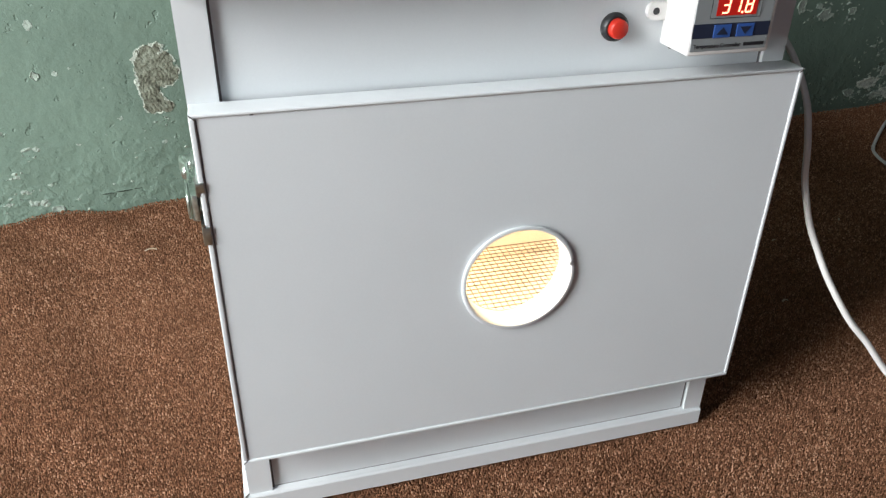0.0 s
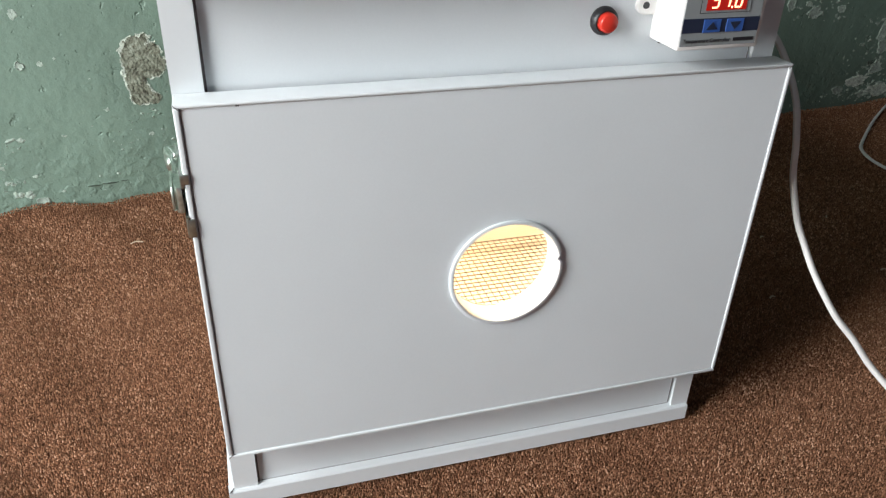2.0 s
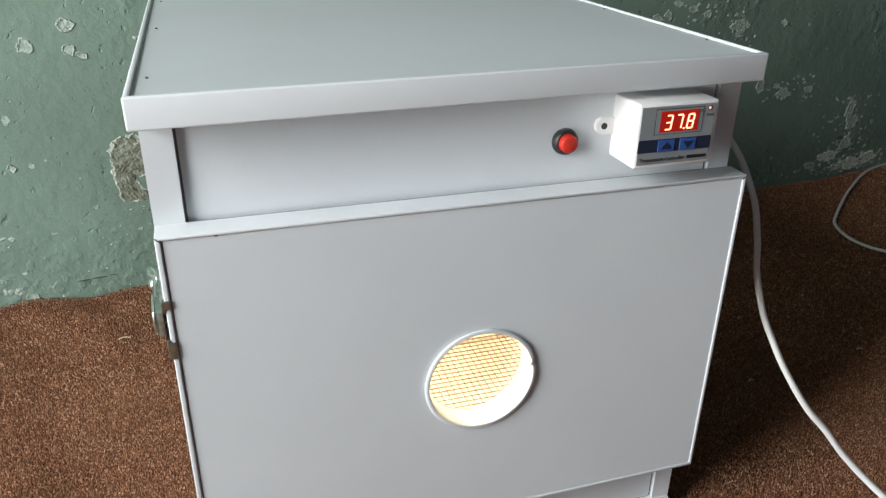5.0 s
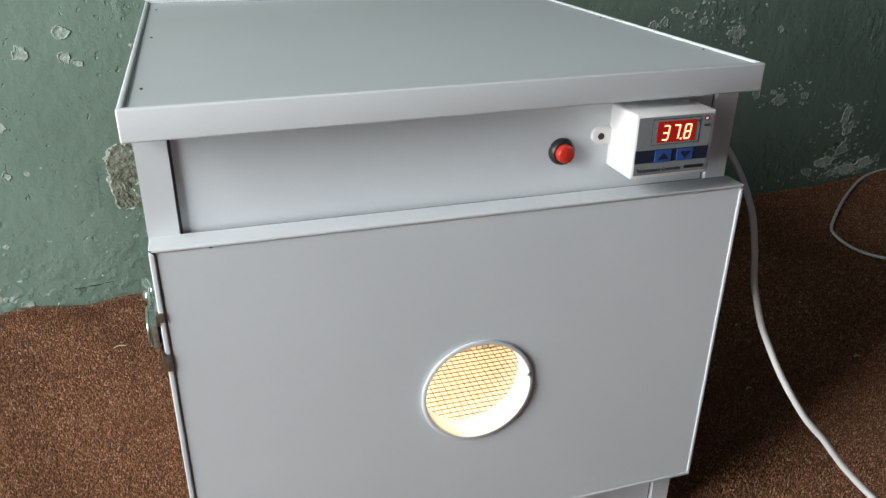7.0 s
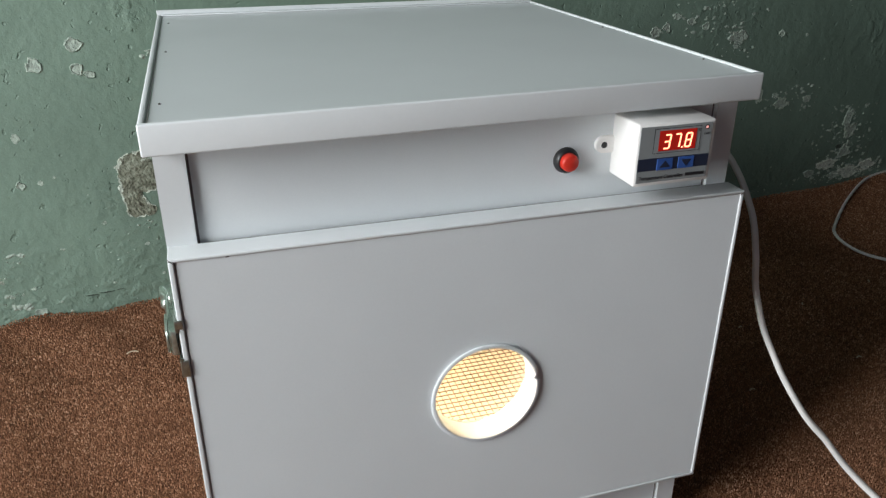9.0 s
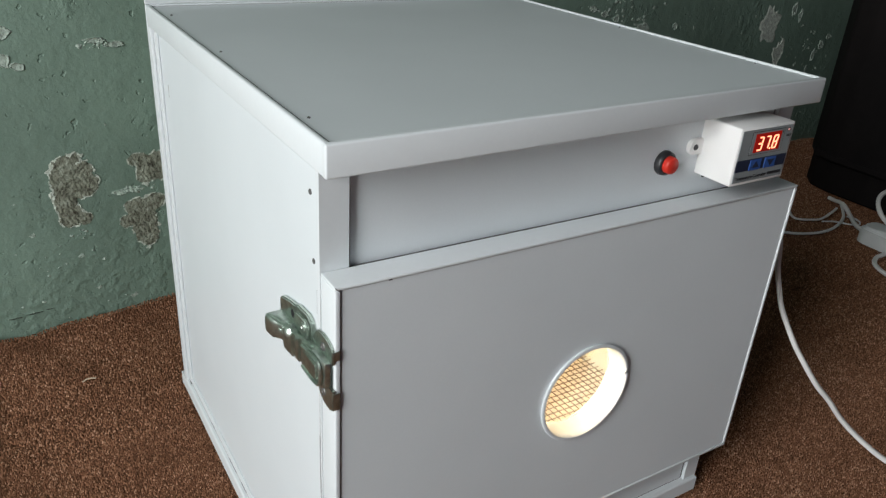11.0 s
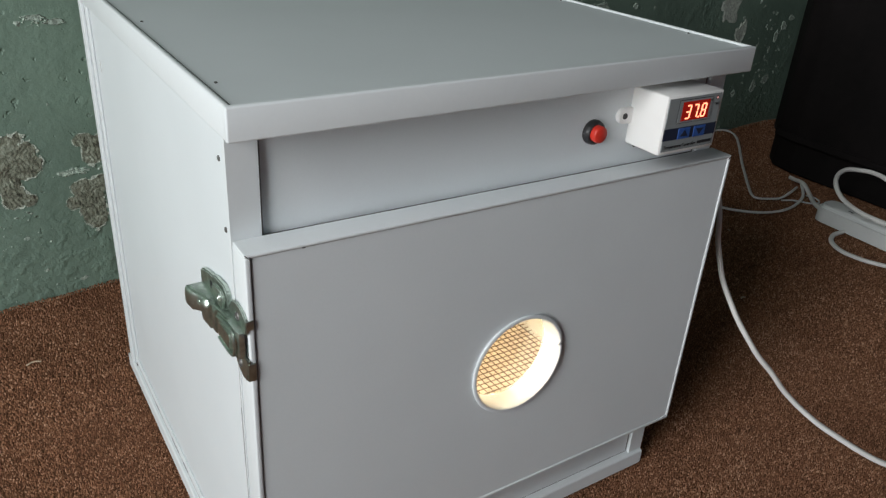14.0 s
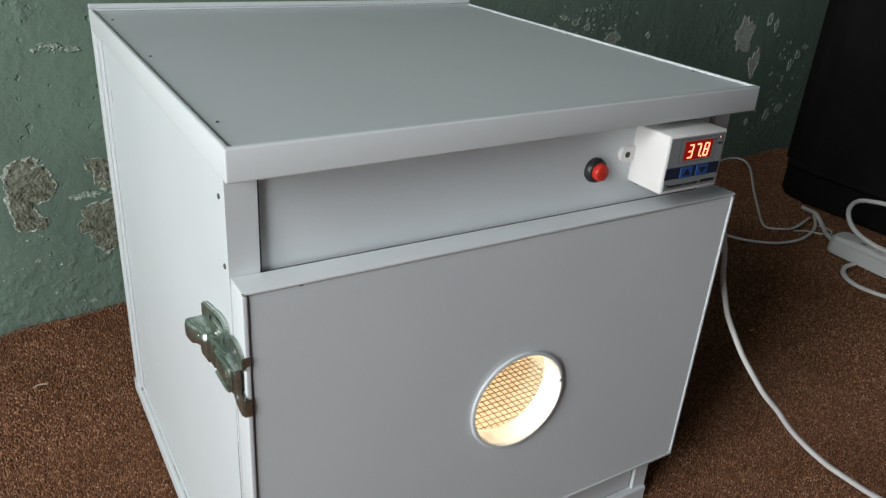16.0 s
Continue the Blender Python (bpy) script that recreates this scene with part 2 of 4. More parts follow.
def lathe(profile, m, n=40, closed=False):
    """Turns (radius, height) pairs about the local z axis; m places it."""
    bm = bmesh.new()
    rings = []
    for r, h in profile:
        rings.append([bm.verts.new((r * math.cos(2 * math.pi * i / n), r * math.sin(2 * math.pi * i / n), h)) for i in range(n)] if r > 1e-6 else [bm.verts.new((0, 0, h))])
    pairs = list(zip(rings, rings[1:])) + ([(rings[-1], rings[0])] if closed else [])
    for p, q in pairs:
        for i in range(n):
            j = (i + 1) % n
            f = [p[i % len(p)], p[j % len(p)], q[j % len(q)], q[i % len(q)]]
            f = list(dict.fromkeys(f))
            if len(f) > 2:
                bm.faces.new(f)
    bmesh.ops.recalc_face_normals(bm, faces=bm.faces)
    bm.transform(m)
    return bm


def smooth_path(pts, steps=10):
    """Catmull-Rom through the points."""
    p = [Vector(q) for q in pts]
    p = [p[0] * 2 - p[1]] + p + [p[-1] * 2 - p[-2]]
    out = []
    for i in range(1, len(p) - 2):
        for k in range(steps):
            t = k / steps
            a, b, c, d = p[i - 1:i + 3]
            out.append(0.5 * (2 * b + (c - a) * t + (2 * a - 5 * b + 4 * c - d) * t * t + (3 * b - a - 3 * c + d) * t ** 3))
    out.append(p[-2])
    return out


def tube(pts, r, flat=1.0, n=10, steps=10):
    bm = bmesh.new()
    path = smooth_path(pts, steps)
    rings = []
    side = Vector((0, 0, 1))
    for i, p in enumerate(path):
        d = (path[min(i + 1, len(path) - 1)] - path[max(i - 1, 0)]).normalized()
        side = (side - d * side.dot(d))
        side = side.normalized() if side.length > 1e-6 else d.orthogonal().normalized()
        o = d.cross(side)
        rings.append([bm.verts.new(p + (side * math.cos(a) * flat + o * math.sin(a)) * r) for a in [2 * math.pi * k / n for k in range(n)]])
    for a, b in zip(rings, rings[1:]):
        for i in range(n):
            bm.faces.new((a[i], a[(i + 1) % n], b[(i + 1) % n], b[i]))
    bm.faces.new(rings[0][::-1])
    bm.faces.new(rings[-1])
    bmesh.ops.recalc_face_normals(bm, faces=bm.faces)
    return bm


# ---- the room ----
def wall_y(x):
    return 0.6385 + 0.0874 * x


def structure(name, bm, mat, label, category):
    return tagged(part(name, bm, mat, None), label, category, kind="structure")


XW, XE, YS, HI = -1.68, 2.75, -2.7, 2.6
wall_n = structure("wall_north", sweep_profile([(XW - 0.2, wall_y(XW - 0.2)), (XE + 0.2, wall_y(XE + 0.2)), (XE + 0.2, 1.15), (XW - 0.2, 1.15)], "z", -0.02, HI), WALL, "old green painted plaster wall with flaking patches", "wall")
# unseen walls closing the room, coloured to steer the bounce light
structure("wall_east", box(XE, XE + 0.2, YS - 0.2, wall_y(XE), -0.02, HI), BOUNCE_CUT, "unseen wall, dark grey to cut the bounce light", "wall")
structure("wall_south", box(XW - 0.2, XE, YS - 0.2, YS, -0.02, HI), BOUNCE_TINT, "unseen wall, blue-grey to tint the bounce light", "wall")
# west wall with its window opening
bm = box(XW - 0.2, XW, YS, WY - 0.44, -0.02, HI)
box(XW - 0.2, XW, WY + 0.44, wall_y(XW), -0.02, HI, bm=bm)
box(XW - 0.2, XW, WY - 0.44, WY + 0.44, -0.02, 0.25, bm=bm)
box(XW - 0.2, XW, WY - 0.44, WY + 0.44, 1.95, HI, bm=bm)
structure("wall_west", bm, WALL, "green painted wall with a tall opening to daylight", "wall")
# ceiling out of view, its grey limits light on lid and carpet
structure("ceiling", box(XW - 0.2, XE + 0.2, YS - 0.2, 1.2, HI, HI + 0.1), CEIL, "unseen ceiling, grey to hold down the bounce light", "ceiling")
structure("floor", box(XW - 0.2, XE + 0.2, YS - 0.2, 1.2, -0.08, -0.012), SLAB, "concrete floor under the carpet", "floor")

def swell(x, y):
    """Soft ripples of the loose carpet beside the cabinet."""
    return 0.0040 * min(1.0, max(0.0, (x + 0.8) / 0.3)) * min(1.0, max(0.0, (-0.03 - x) / 0.12)) * math.sin(38 * x + 30 * y + 2.5 * math.sin(9 * y))


# carpet: one sheet, its edge riding up a little at the wall
bm = bmesh.new()
nx, ny = 150, 60
grid = []
for i in range(nx + 1):
    x = XW + (XE - XW) * i / nx
    col = []
    edge = wall_y(x) - 0.004
    for j in range(ny + 1):
        s = 1 - (1 - j / ny) ** 2.2
        y = YS + (edge - YS) * s
        near = max(0.0, 1 - (edge - y) / 0.05)
        z = near * near * (0.0045 + 0.004 * math.sin(9 * x + 1) + 0.002 * math.sin(24 * x) + 0.007 * min(1.0, max(0.0, (-0.16 - x) / 0.11))) - 0.0015 + swell(x, y)
        col.append(bm.verts.new((x, y, z - 0.0058)))
    grid.append(col)
for i in range(nx):
    for j in range(ny):
        bm.faces.new((grid[i][j], grid[i + 1][j], grid[i + 1][j + 1], grid[i][j + 1]))
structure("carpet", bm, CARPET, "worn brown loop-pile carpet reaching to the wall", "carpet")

# ---- incubator cabinet ----
X0, X1, Y0, Y1 = -0.003, 0.4085, 0.022, 0.418
cab = thing("incubator_cabinet", (0.2, 0.22, 0.0), "homemade white PVC board incubator cabinet, standing on brown carpet", "incubator")
T = 0.010
part("side_panel", box(X0, X0 + T, Y0 + 0.003, Y1, 0.010, 0.426, 0.0006), PVC, cab)
part("side_panel", box(X1 - T, X1, Y0 + 0.003, Y1, 0.010, 0.426, 0.0006), PVC, cab)
part("back_panel", box(X0 + T, X1 - T, Y1 - T, Y1, 0.010, 0.426), PVC_INSIDE, cab)
part("raised_floor", box(X0 + T, X1 - T, 0.036, 0.281, 0.018, 0.0555), PVC_INSIDE, cab)
part("partition", box(X0 + T, X1 - T, 0.281, 0.289, 0.018, 0.345), PVC_INSIDE, cab)
part("bottom_panel", box(X0 + T, X1 - T, 0.035, Y1 - T, 0.010, 0.018), PVC_INSIDE, cab)
part("inner_shelf", box(X0 + T, X1 - T, 0.036, Y1 - T, 0.345, 0.351), PVC_INSIDE, cab)
part("front_panel", box(X0 + T, X1 - T, 0.0240, 0.0345, 0.330, 0.426), PVC, cab, "recessed upper control panel")
part("lower_panel", box(X0 + T, X1 - T, 0.0240, 0.0345, 0.010, 0.084), PVC, cab, "recessed plain lower panel")


def angle_post(x_out, x_in, side):
    """An L-shaped corner strip: a front leaf and a leaf along the side."""
    s = 1 if side == "left" else -1
    t = 0.0022
    pts = [(x_out, 0.0205), (x_in, 0.0205), (x_in, 0.0237), (x_in - s * t, 0.0237), (x_in - s * t, 0.0205 + t), (x_out + s * t, 0.0205 + t), (x_out + s * t, 0.0250), (x_out, 0.0250)]
    return sweep_profile(pts, "z", 0.012, 0.4185)


part("corner_post", angle_post(X0 - 0.0012, 0.0145, "left"), PVC_TRIM, cab)
part("corner_post", angle_post(X1 + 0.0012, 0.3925, "right"), PVC_TRIM, cab)
# dark joints beside the posts
part("joint", box(0.0146, 0.0162, 0.0230, 0.0242, 0.018, 0.42), GAP, cab, "dark open joint")
part("joint", box(0.016, 0.3905, 0.0236, 0.0242, 0.0172, 0.0178), GAP, cab, "dark open joint")
part("joint", box(0.3907, 0.3914, 0.0236, 0.0242, 0.018, 0.42), GAP, cab, "dark open joint")
part("joint", box(X0 - 0.0003, X0 + 0.0002, 0.0252, 0.0258, 0.10, 0.335), JOINT, cab, "thin open joint")
part("scuff", box(X0 - 0.0003, X0 + 0.0002, 0.0268, 0.0275, 0.314, 0.331), GAP, cab, "dark pencil scuff")
# ragged open stretches of the bottom joint
for x, w in ((0.030, 0.012), (0.058, 0.020), (0.096, 0.009), (0.128, 0.026), (0.172, 0.012), (0.214, 0.030), (0.262, 0.016), (0.300, 0.022), (0.338, 0.034)):
    part("joint", box(x, x + w, 0.0235, 0.0242, 0.0174, 0.0180 + 0.00004 * (w * 1000 % 7)), SEAM, cab, "dark open joint")
# added strips block the bulb's leak; dark ones paint the door gap's shade
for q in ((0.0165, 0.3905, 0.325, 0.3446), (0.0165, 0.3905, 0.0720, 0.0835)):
    part("door_gap_filler", box(q[0], q[1], 0.0204, 0.0239, q[2], q[3]), GAP_SHADE, cab, "dark strip put in as the door gap's shade")
# added white fillers that keep the bulb's light in at the sides
for q in ((X0 + T, 0.0180), (0.3900, X1 - T)):
    part("door_gap_filler", box(q[0], q[1], 0.0239, 0.0345, 0.0842, 0.3298), PVC_TRIM, cab)
# back corner strip on the side
part("side_leaf", box(X0 - 0.0018, X0 - 0.0001, 0.0255, 0.399, 0.0165, 0.0262, 0.0005), PVC_TRIM, cab)
part("back_strip", sweep_profile([(X0 - 0.0022, 0.400), (X0 - 0.0002, 0.400), (X0 - 0.0002, 0.421), (X0 - 0.0022, 0.421)], "z", 0.0165, 0.4185, 0.0005), PVC_TRIM, cab)
part("back_strip", box(X0 - 0.0052, X0 - 0.0022, 0.4095, 0.4225, 0.0165, 0.4185, 0.0008), PVC_TRIM, cab)
part("back_strip", box(X1 + 0.0002, X1 + 0.0022, 0.400, 0.421, 0.0165, 0.4185, 0.0005), PVC_TRIM, cab)

# wavering gap between door and side, in lengths of uneven width
for k, (z0, z1, r) in enumerate(((0.030, 0.105, 0.0003), (0.104, 0.176, 0.0004), (0.175, 0.224, 0.0006), (0.223, 0.262, 0.0003))):
    part("joint", tube([(X0 - 0.0012, 0.0220 + 0.0007 * math.sin(31 * z + 1.1), z) for z in [z0 + (z1 - z0) * i / 5 for i in range(6)]], r, 1, 6, 4), SEAM, cab, "dark open joint")
# open joint along the foot of the side
part("joint", box(X0 - 0.0023, X0 - 0.0017, 0.030, 0.398, 0.0176, 0.0183), JOINT, cab, "thin open joint")
for y, w in ((0.118, 0.030), (0.205, 0.016), (0.236, 0.024), (0.310, 0.012)):
    part("joint", box(X0 - 0.0024, X0 - 0.0017, y, y + w, 0.0175, 0.0184), SEAM, cab, "dark open joint")
part("nick", box(X0 - 0.0030, X0 - 0.0021, 0.4000, 0.4050, 0.0170, 0.0186), GAP, cab, "dark nick at the foot of the strip")

# base plinth of angle strips: upright leaf, sloping ledge
BX0, BX1, BY0, BY1, BZ = -0.0088, 0.4090, 0.0172, 0.4330, 0.0162


def plinth(a, b, axis, o, i):
    s = 1 if i > o else -1
    return sweep_profile([(o, 0.0), (o, BZ - 0.0012), (o + s * 0.0012, BZ), (o + s * 0.0035, BZ + 0.0002), (i, BZ + 0.0016), (i, BZ - 0.002), (o + s * 0.004, BZ - 0.004), (o + s * 0.004, 0.0)], axis, a, b)


part("plinth_strip", plinth(BX0, BX1, "x", BY0, 0.0240), PVC_TRIM, cab)
part("plinth_strip", plinth(BY0 + 0.0042, BY1 - 0.0042, "y", BX0 + 0.0001, X0 + 0.001), PVC_TRIM, cab)
part("plinth_strip", plinth(BX0, BX1, "x", BY1, Y1 - 0.001), PVC_TRIM, cab)

# open mitre at the front corner of the plinth
part("mitre", placed(box(-0.0042, 0.0042, -0.0004, 0.0004, -0.0003, 0.0003), Matrix.Translation((BX0 + 0.0034, BY0 + 0.0030, BZ + 0.0003)) @ pose(0, 0, 0, 0, 0, 52)), GAP, cab, "dark open mitre")
part("nick", box(0.0138, 0.0162, 0.0222, 0.0238, 0.0176, 0.0196), GAP, cab, "dark notch at the foot of the post")

# lid: a board framed by angle strips, a little low at one front corner
LX0, LX1, LY0, LY1, LZ, LB = -0.0085, 0.4123, 0.0005, 0.4210, 0.4350, 0.4155


def sag(bm):
    for v in bm.verts:
        u = (v.co.x - LX0) / (LX1 - LX0)
        w = (v.co.y - LY0) / (LY1 - LY0)
        v.co.z -= 0.0042 * max(0, 1 - u) * max(0, 1 - w)
    return bm


lid = part("lid", sag(box(LX0 + 0.002, LX1 - 0.002, LY0 + 0.002, LY1 - 0.002, LZ - 0.012, LZ - 0.0016)), PVC, cab, "flat top board with white edge strips")


def rim(x0, x1, y0, y1, r):
    """A white edging with rounded corners, standing a little above the board."""
    return sag(box(x0, x1, y0, y1, LB, LZ, r, seg=3))


part("edge_strip", rim(LX0, LX1, LY0, LY0 + 0.0050, 0.0013), PVC_TRIM, lid, "", True)
part("edge_strip", rim(LX0, LX1, LY1 - 0.0046, LY1, 0.0012), PVC_TRIM, lid, "", True)
part("edge_strip", rim(LX0 + 0.0001, LX0 + 0.0046, LY0 + 0.0030, LY1 - 0.0030, 0.0016), PVC_TRIM, lid, "", True)
part("edge_strip", rim(LX1 - 0.0031, LX1 - 0.0001, LY0 + 0.0030, LY1 - 0.0030, 0.0012), PVC_TRIM, lid, "", True)
part("back_upstand", sag(box(LX0, LX1, LY1 - 0.0022, LY1, LZ + 0.0001, LZ + 0.0046, 0.0008)), PVC_TRIM, lid, "raised white back strip")
# thin open joint between strips and board
for q in ((LX0 + 0.0047, LX0 + 0.0056, LY0 + 0.005, LY1 - 0.005), (LX0 + 0.005, LX1 - 0.005, LY1 - 0.0052, LY1 - 0.0047)):
    part("joint", sag(box(*q, LZ - 0.0018, LZ - 0.0012)), SEAM, lid)


def screw(at, axis, r, parent):
    turn = {"x": pose(0, 0, 0, 0, -90, 0), "y": pose(0, 0, 0, 90, 0, 0), "z": Matrix.Identity(4)}[axis]
    return part("screw", lathe([(0, 0.0007), (r * 0.6, 0.0006), (r, 0.0002), (r, -0.001), (0, -0.001)], Matrix.Translation(at) @ turn, 12), SCREW, parent)


for at in ((0.0030, 0.051), (0.0036, 0.222), (0.0036, 0.37), (0.4040, 0.062), (0.4035, 0.225)):
    u, w = (at[0] - LX0) / (LX1 - LX0), (at[1] - LY0) / (LY1 - LY0)
    screw((at[0], at[1], LZ - 0.0014 - 0.0042 * (1 - u) * (1 - w)), "z", 0.0010, lid)
for y, z in ((0.0354, 0.3914), (0.0316, 0.3484), (0.0965, 0.0645)):
    screw((X0 - 0.0003, y, z), "x", 0.0018, cab)
part("scuff", box(X0 - 0.0003, X0 + 0.0002, 0.3782, 0.3800, 0.3575, 0.3690), JOINT, cab, "grey scuff")
plug = part("screw_hole_cap", placed(lathe([(0, 0.0005), (0.0024, 0.0005), (0.0030, 0.0002), (0.0030, -0.0004), (0, -0.0004)], pose(0, 0, 0, 0, -90, 0), 20), Matrix.Translation((X0 - 0.0003, 0.079, 0.0557)) @ pose(0, 0, 0, -12, 0, 0) @ Matrix.Diagonal((1, 0.72, 1.5, 1))), JOINT, cab, "grey plug in a screw hole")
part("plug_rim", tube([(X0 - 0.0006, 0.079 + 0.0022 * math.cos(a) - 0.0009 * math.sin(a), 0.0557 + 0.0044 * math.sin(a)) for a in [-1.9 + 0.35 * k for k in range(11)]], 0.0003, 1, 6, 3), SEAM, plug)

# ---- door ----
DX0, DX1, DZ0, DZ1, DY = -0.0038, 0.4125, 0.0705, 0.3462, 0.0202
HX, HZ, HR = 0.2079, 0.2030, 0.0430


def board_with_hole(x0, x1, z0, z1, y0, y1, cx, cz, r, n=64):
    """A board with a round hole right through it."""
    bm = bmesh.new()
    loops = []
    for y in (y0, y1):
        ring, rect = [], []
        for i in range(n):
            a = 2 * math.pi * i / n
            c, s = math.cos(a), math.sin(a)
            ring.append(bm.verts.new((cx + r * c, y, cz + r * s)))
            k = min((x1 - cx) / c if c > 1e-9 else ((x0 - cx) / c if c < -1e-9 else 1e9), (z1 - cz) / s if s > 1e-9 else ((z0 - cz) / s if s < -1e-9 else 1e9))
            rect.append(bm.verts.new((cx + k * c, y, cz + k * s)))
        loops.append((ring, rect))
    corner = {}
    for y, (ring, rect) in zip((y0, y1), loops):
        for i in range(n):
            j = (i + 1) % n
            bm.faces.new((ring[i], ring[j], rect[j], rect[i]))
            a, b = rect[i].co, rect[j].co
            if abs(a.x - b.x) > 1e-6 and abs(a.z - b.z) > 1e-6:
                cxn = x1 if max(a.x, b.x) > x1 - 1e-5 else x0
                czn = z1 if max(a.z, b.z) > z1 - 1e-5 else z0
                v = bm.verts.new((cxn, y, czn))
                bm.faces.new((rect[i], rect[j], v))
                corner[(i, y)] = v
    (r0, c0), (r1, c1) = loops
    for i in range(n):
        j = (i + 1) % n
        bm.faces.new((r0[i], r0[j], r1[j], r1[i]))
        if (i, y0) in corner:
            p, q = corner[(i, y0)], corner[(i, y1)]
            bm.faces.new((c0[i], p, q, c1[i]))
            bm.faces.new((p, c0[j], c1[j], q))
        else:
            bm.faces.new((c0[i], c0[j], c1[j], c1[i]))
    bmesh.ops.recalc_face_normals(bm, faces=bm.faces)
    return bm


door = part("door", board_with_hole(DX0 + 0.0045, DX1 - 0.0035, DZ0 + 0.0035, DZ1 - 0.0026, 0.0004, DY - 0.001, HX, HZ, HR - 0.0015), PVC, cab, "closed white door with a round viewing hole")


def door_strip(axis, lo, hi, a, b):
    """A U-shaped edging strip with rounded front lip."""
    bm = sweep_profile([(lo, -0.0006), (hi, -0.0006), (hi, DY), (lo, DY)], "z", a, b) if axis == "z" else sweep_profile([(-0.0006, lo), (-0.0006, hi), (DY, hi), (DY, lo)], "x", a, b)
    bmesh.ops.bevel(bm, geom=bm.edges[:], offset=0.0009, segments=3, affect="EDGES", profile=0.5)
    return bm


part("edge_strip", door_strip("x", DZ1 - 0.0023, DZ1, DX0, DX1), PVC_TRIM, door, "", True)
part("edge_strip", door_strip("x", DZ0, DZ0 + 0.0030, DX0, DX1), PVC_TRIM, door, "", True)
part("edge_strip", door_strip("z", DX0, DX0 + 0.0036, DZ0 + 0.0032, DZ1 - 0.0024), PVC_TRIM, door, "", True)
part("edge_strip", door_strip("z", DX1 - 0.0030, DX1, DZ0 + 0.0032, DZ1 - 0.0024), PVC_TRIM, door, "", True)
part("joint", box(DX0 + 0.0038, DX0 + 0.00425, 0.0002, 0.0006, DZ0 + 0.004, DZ1 - 0.0038), SEAM, door, "dark open joint")
part("joint", box(DX0 + 0.004, DX1 - 0.004, 0.0000, 0.0006, DZ1 - 0.0028, DZ1 - 0.0024), JOINT, door, "dark open joint")
part("nick", box(0.0308, 0.0330, -0.0001, 0.0006, DZ1 - 0.0031, DZ1 - 0.0024), GAP, door, "dark nick in the joint")
# dark mitre cuts at the corners of the edging
for x, z, turn in ((DX0 + 0.0018, DZ1 - 0.0018, 45), (DX0 + 0.0018, DZ0 + 0.0016, -45), (DX1 - 0.0015, DZ1 - 0.0018, -45)):
    part("mitre", placed(box(-0.0024, 0.0024, -0.0008, -0.0003, -0.0002, 0.0002), Matrix.Translation((x, 0, z)) @ pose(0, 0, 0, 0, turn, 0)), GAP, door, "dark mitre cut")
# collar of the viewing hole, with its flange and a nick in the rim
M = Matrix.Translation((HX, 0, HZ)) @ pose(0, 0, 0, 90, 0, 0)
R = HR
collar = lathe([(R + 0.0004, 0.0), (R + 0.0010, 0.0008), (R + 0.0006, 0.0018), (R - 0.0006, 0.0024), (R - 0.0020, 0.0022), (R - 0.0026, 0.0010), (R - 0.0028, -0.003), (R - 0.0028, -0.0205), (R - 0.0017, -0.0205), (R - 0.0017, 0.0)], M, 96, True)
nick = Vector((0.0422, 0, 0.0085)).normalized()
for v in collar.verts:
    d = Vector((v.co.x - HX, 0, v.co.z - HZ))
    if v.co.y < 0.002 and d.length > R - 0.003 and d.normalized().angle(nick) < 0.045:
        v.co -= d.normalized() * 0.0022
part("porthole_collar", collar, PVC_TRIM, door, "white plastic pipe collar", True)
pane = part("porthole_pane", lathe([(0, 0.0), (R - 0.0031, 0.0), (R - 0.0031, -0.0018), (0, -0.0018)], Matrix.Translation((0, 0.0176, 0)) @ M, 64), GLASS, door, "clear round pane")
pane.visible_shadow = False

# ---- inside: wire tray, bulb ----
bm = bmesh.new()
step, zt = 0.0073, 0.064
x = X0 + T + 0.004
while x < X1 - T - 0.002:
    box(x - 0.00022, x + 0.00022, 0.040, 0.278, zt, zt + 0.0009, bm=bm)
    x += step
y = 0.042
while y < 0.276:
    box(X0 + T + 0.002, X1 - T - 0.002, y - 0.00022, y + 0.00022, zt + 0.0009, zt + 0.0018, bm=bm)
    y += step
tray = thing("wire_tray", (0.2, 0.16, 0.055), "fine welded wire mesh tray on the inner floor", "tray")
part("wire_mesh", bm, WIRE, tray)["kind"] = "stuff"
for yy in (0.05, 0.27):
    part("tray_batten", box(X0 + T + 0.002, X1 - T - 0.002, yy - 0.004, yy + 0.004, 0.0555, zt, 0.0008), PVC_INSIDE, tray)
bulb = thing("light_bulb", (0.13, 0.17, 0.345), "lit warm filament bulb hanging inside the cabinet", "light bulb")
MB = Matrix.Translation((0.13, 0.17, 0.345)) @ pose(0, 0, 0, 180, 0, 0)
part("socket", lathe([(0, 0), (0.016, 0), (0.016, 0.022), (0.013, 0.025), (0, 0.025)], MB, 24), BLACK, bulb)
part("bulb_glass", lathe([(0.012, 0.025), (0.014, 0.034), (0.024, 0.048), (0.028, 0.062), (0.024, 0.078), (0.012, 0.088), (0, 0.090)], MB, 24), BULB, bulb, "glowing warm glass", True)

# ---- red push button on the control panel ----
button = thing("push_button", (0.2722, 0.0240, 0.3765), "round red push button in a black bezel", "button")
MBN = Matrix.Translation((0.2722, 0.0240, 0.3765)) @ pose(0, 0, 0, 90, 0, 0)
part("bezel", lathe([(0, 0), (0.0093, 0), (0.0096, 0.0015), (0.0090, 0.0046), (0.0076, 0.0058), (0.0069, 0.0058), (0.0069, 0.002), (0, 0.002)], MBN, 40), BLACK, button, "black plastic ring", True)
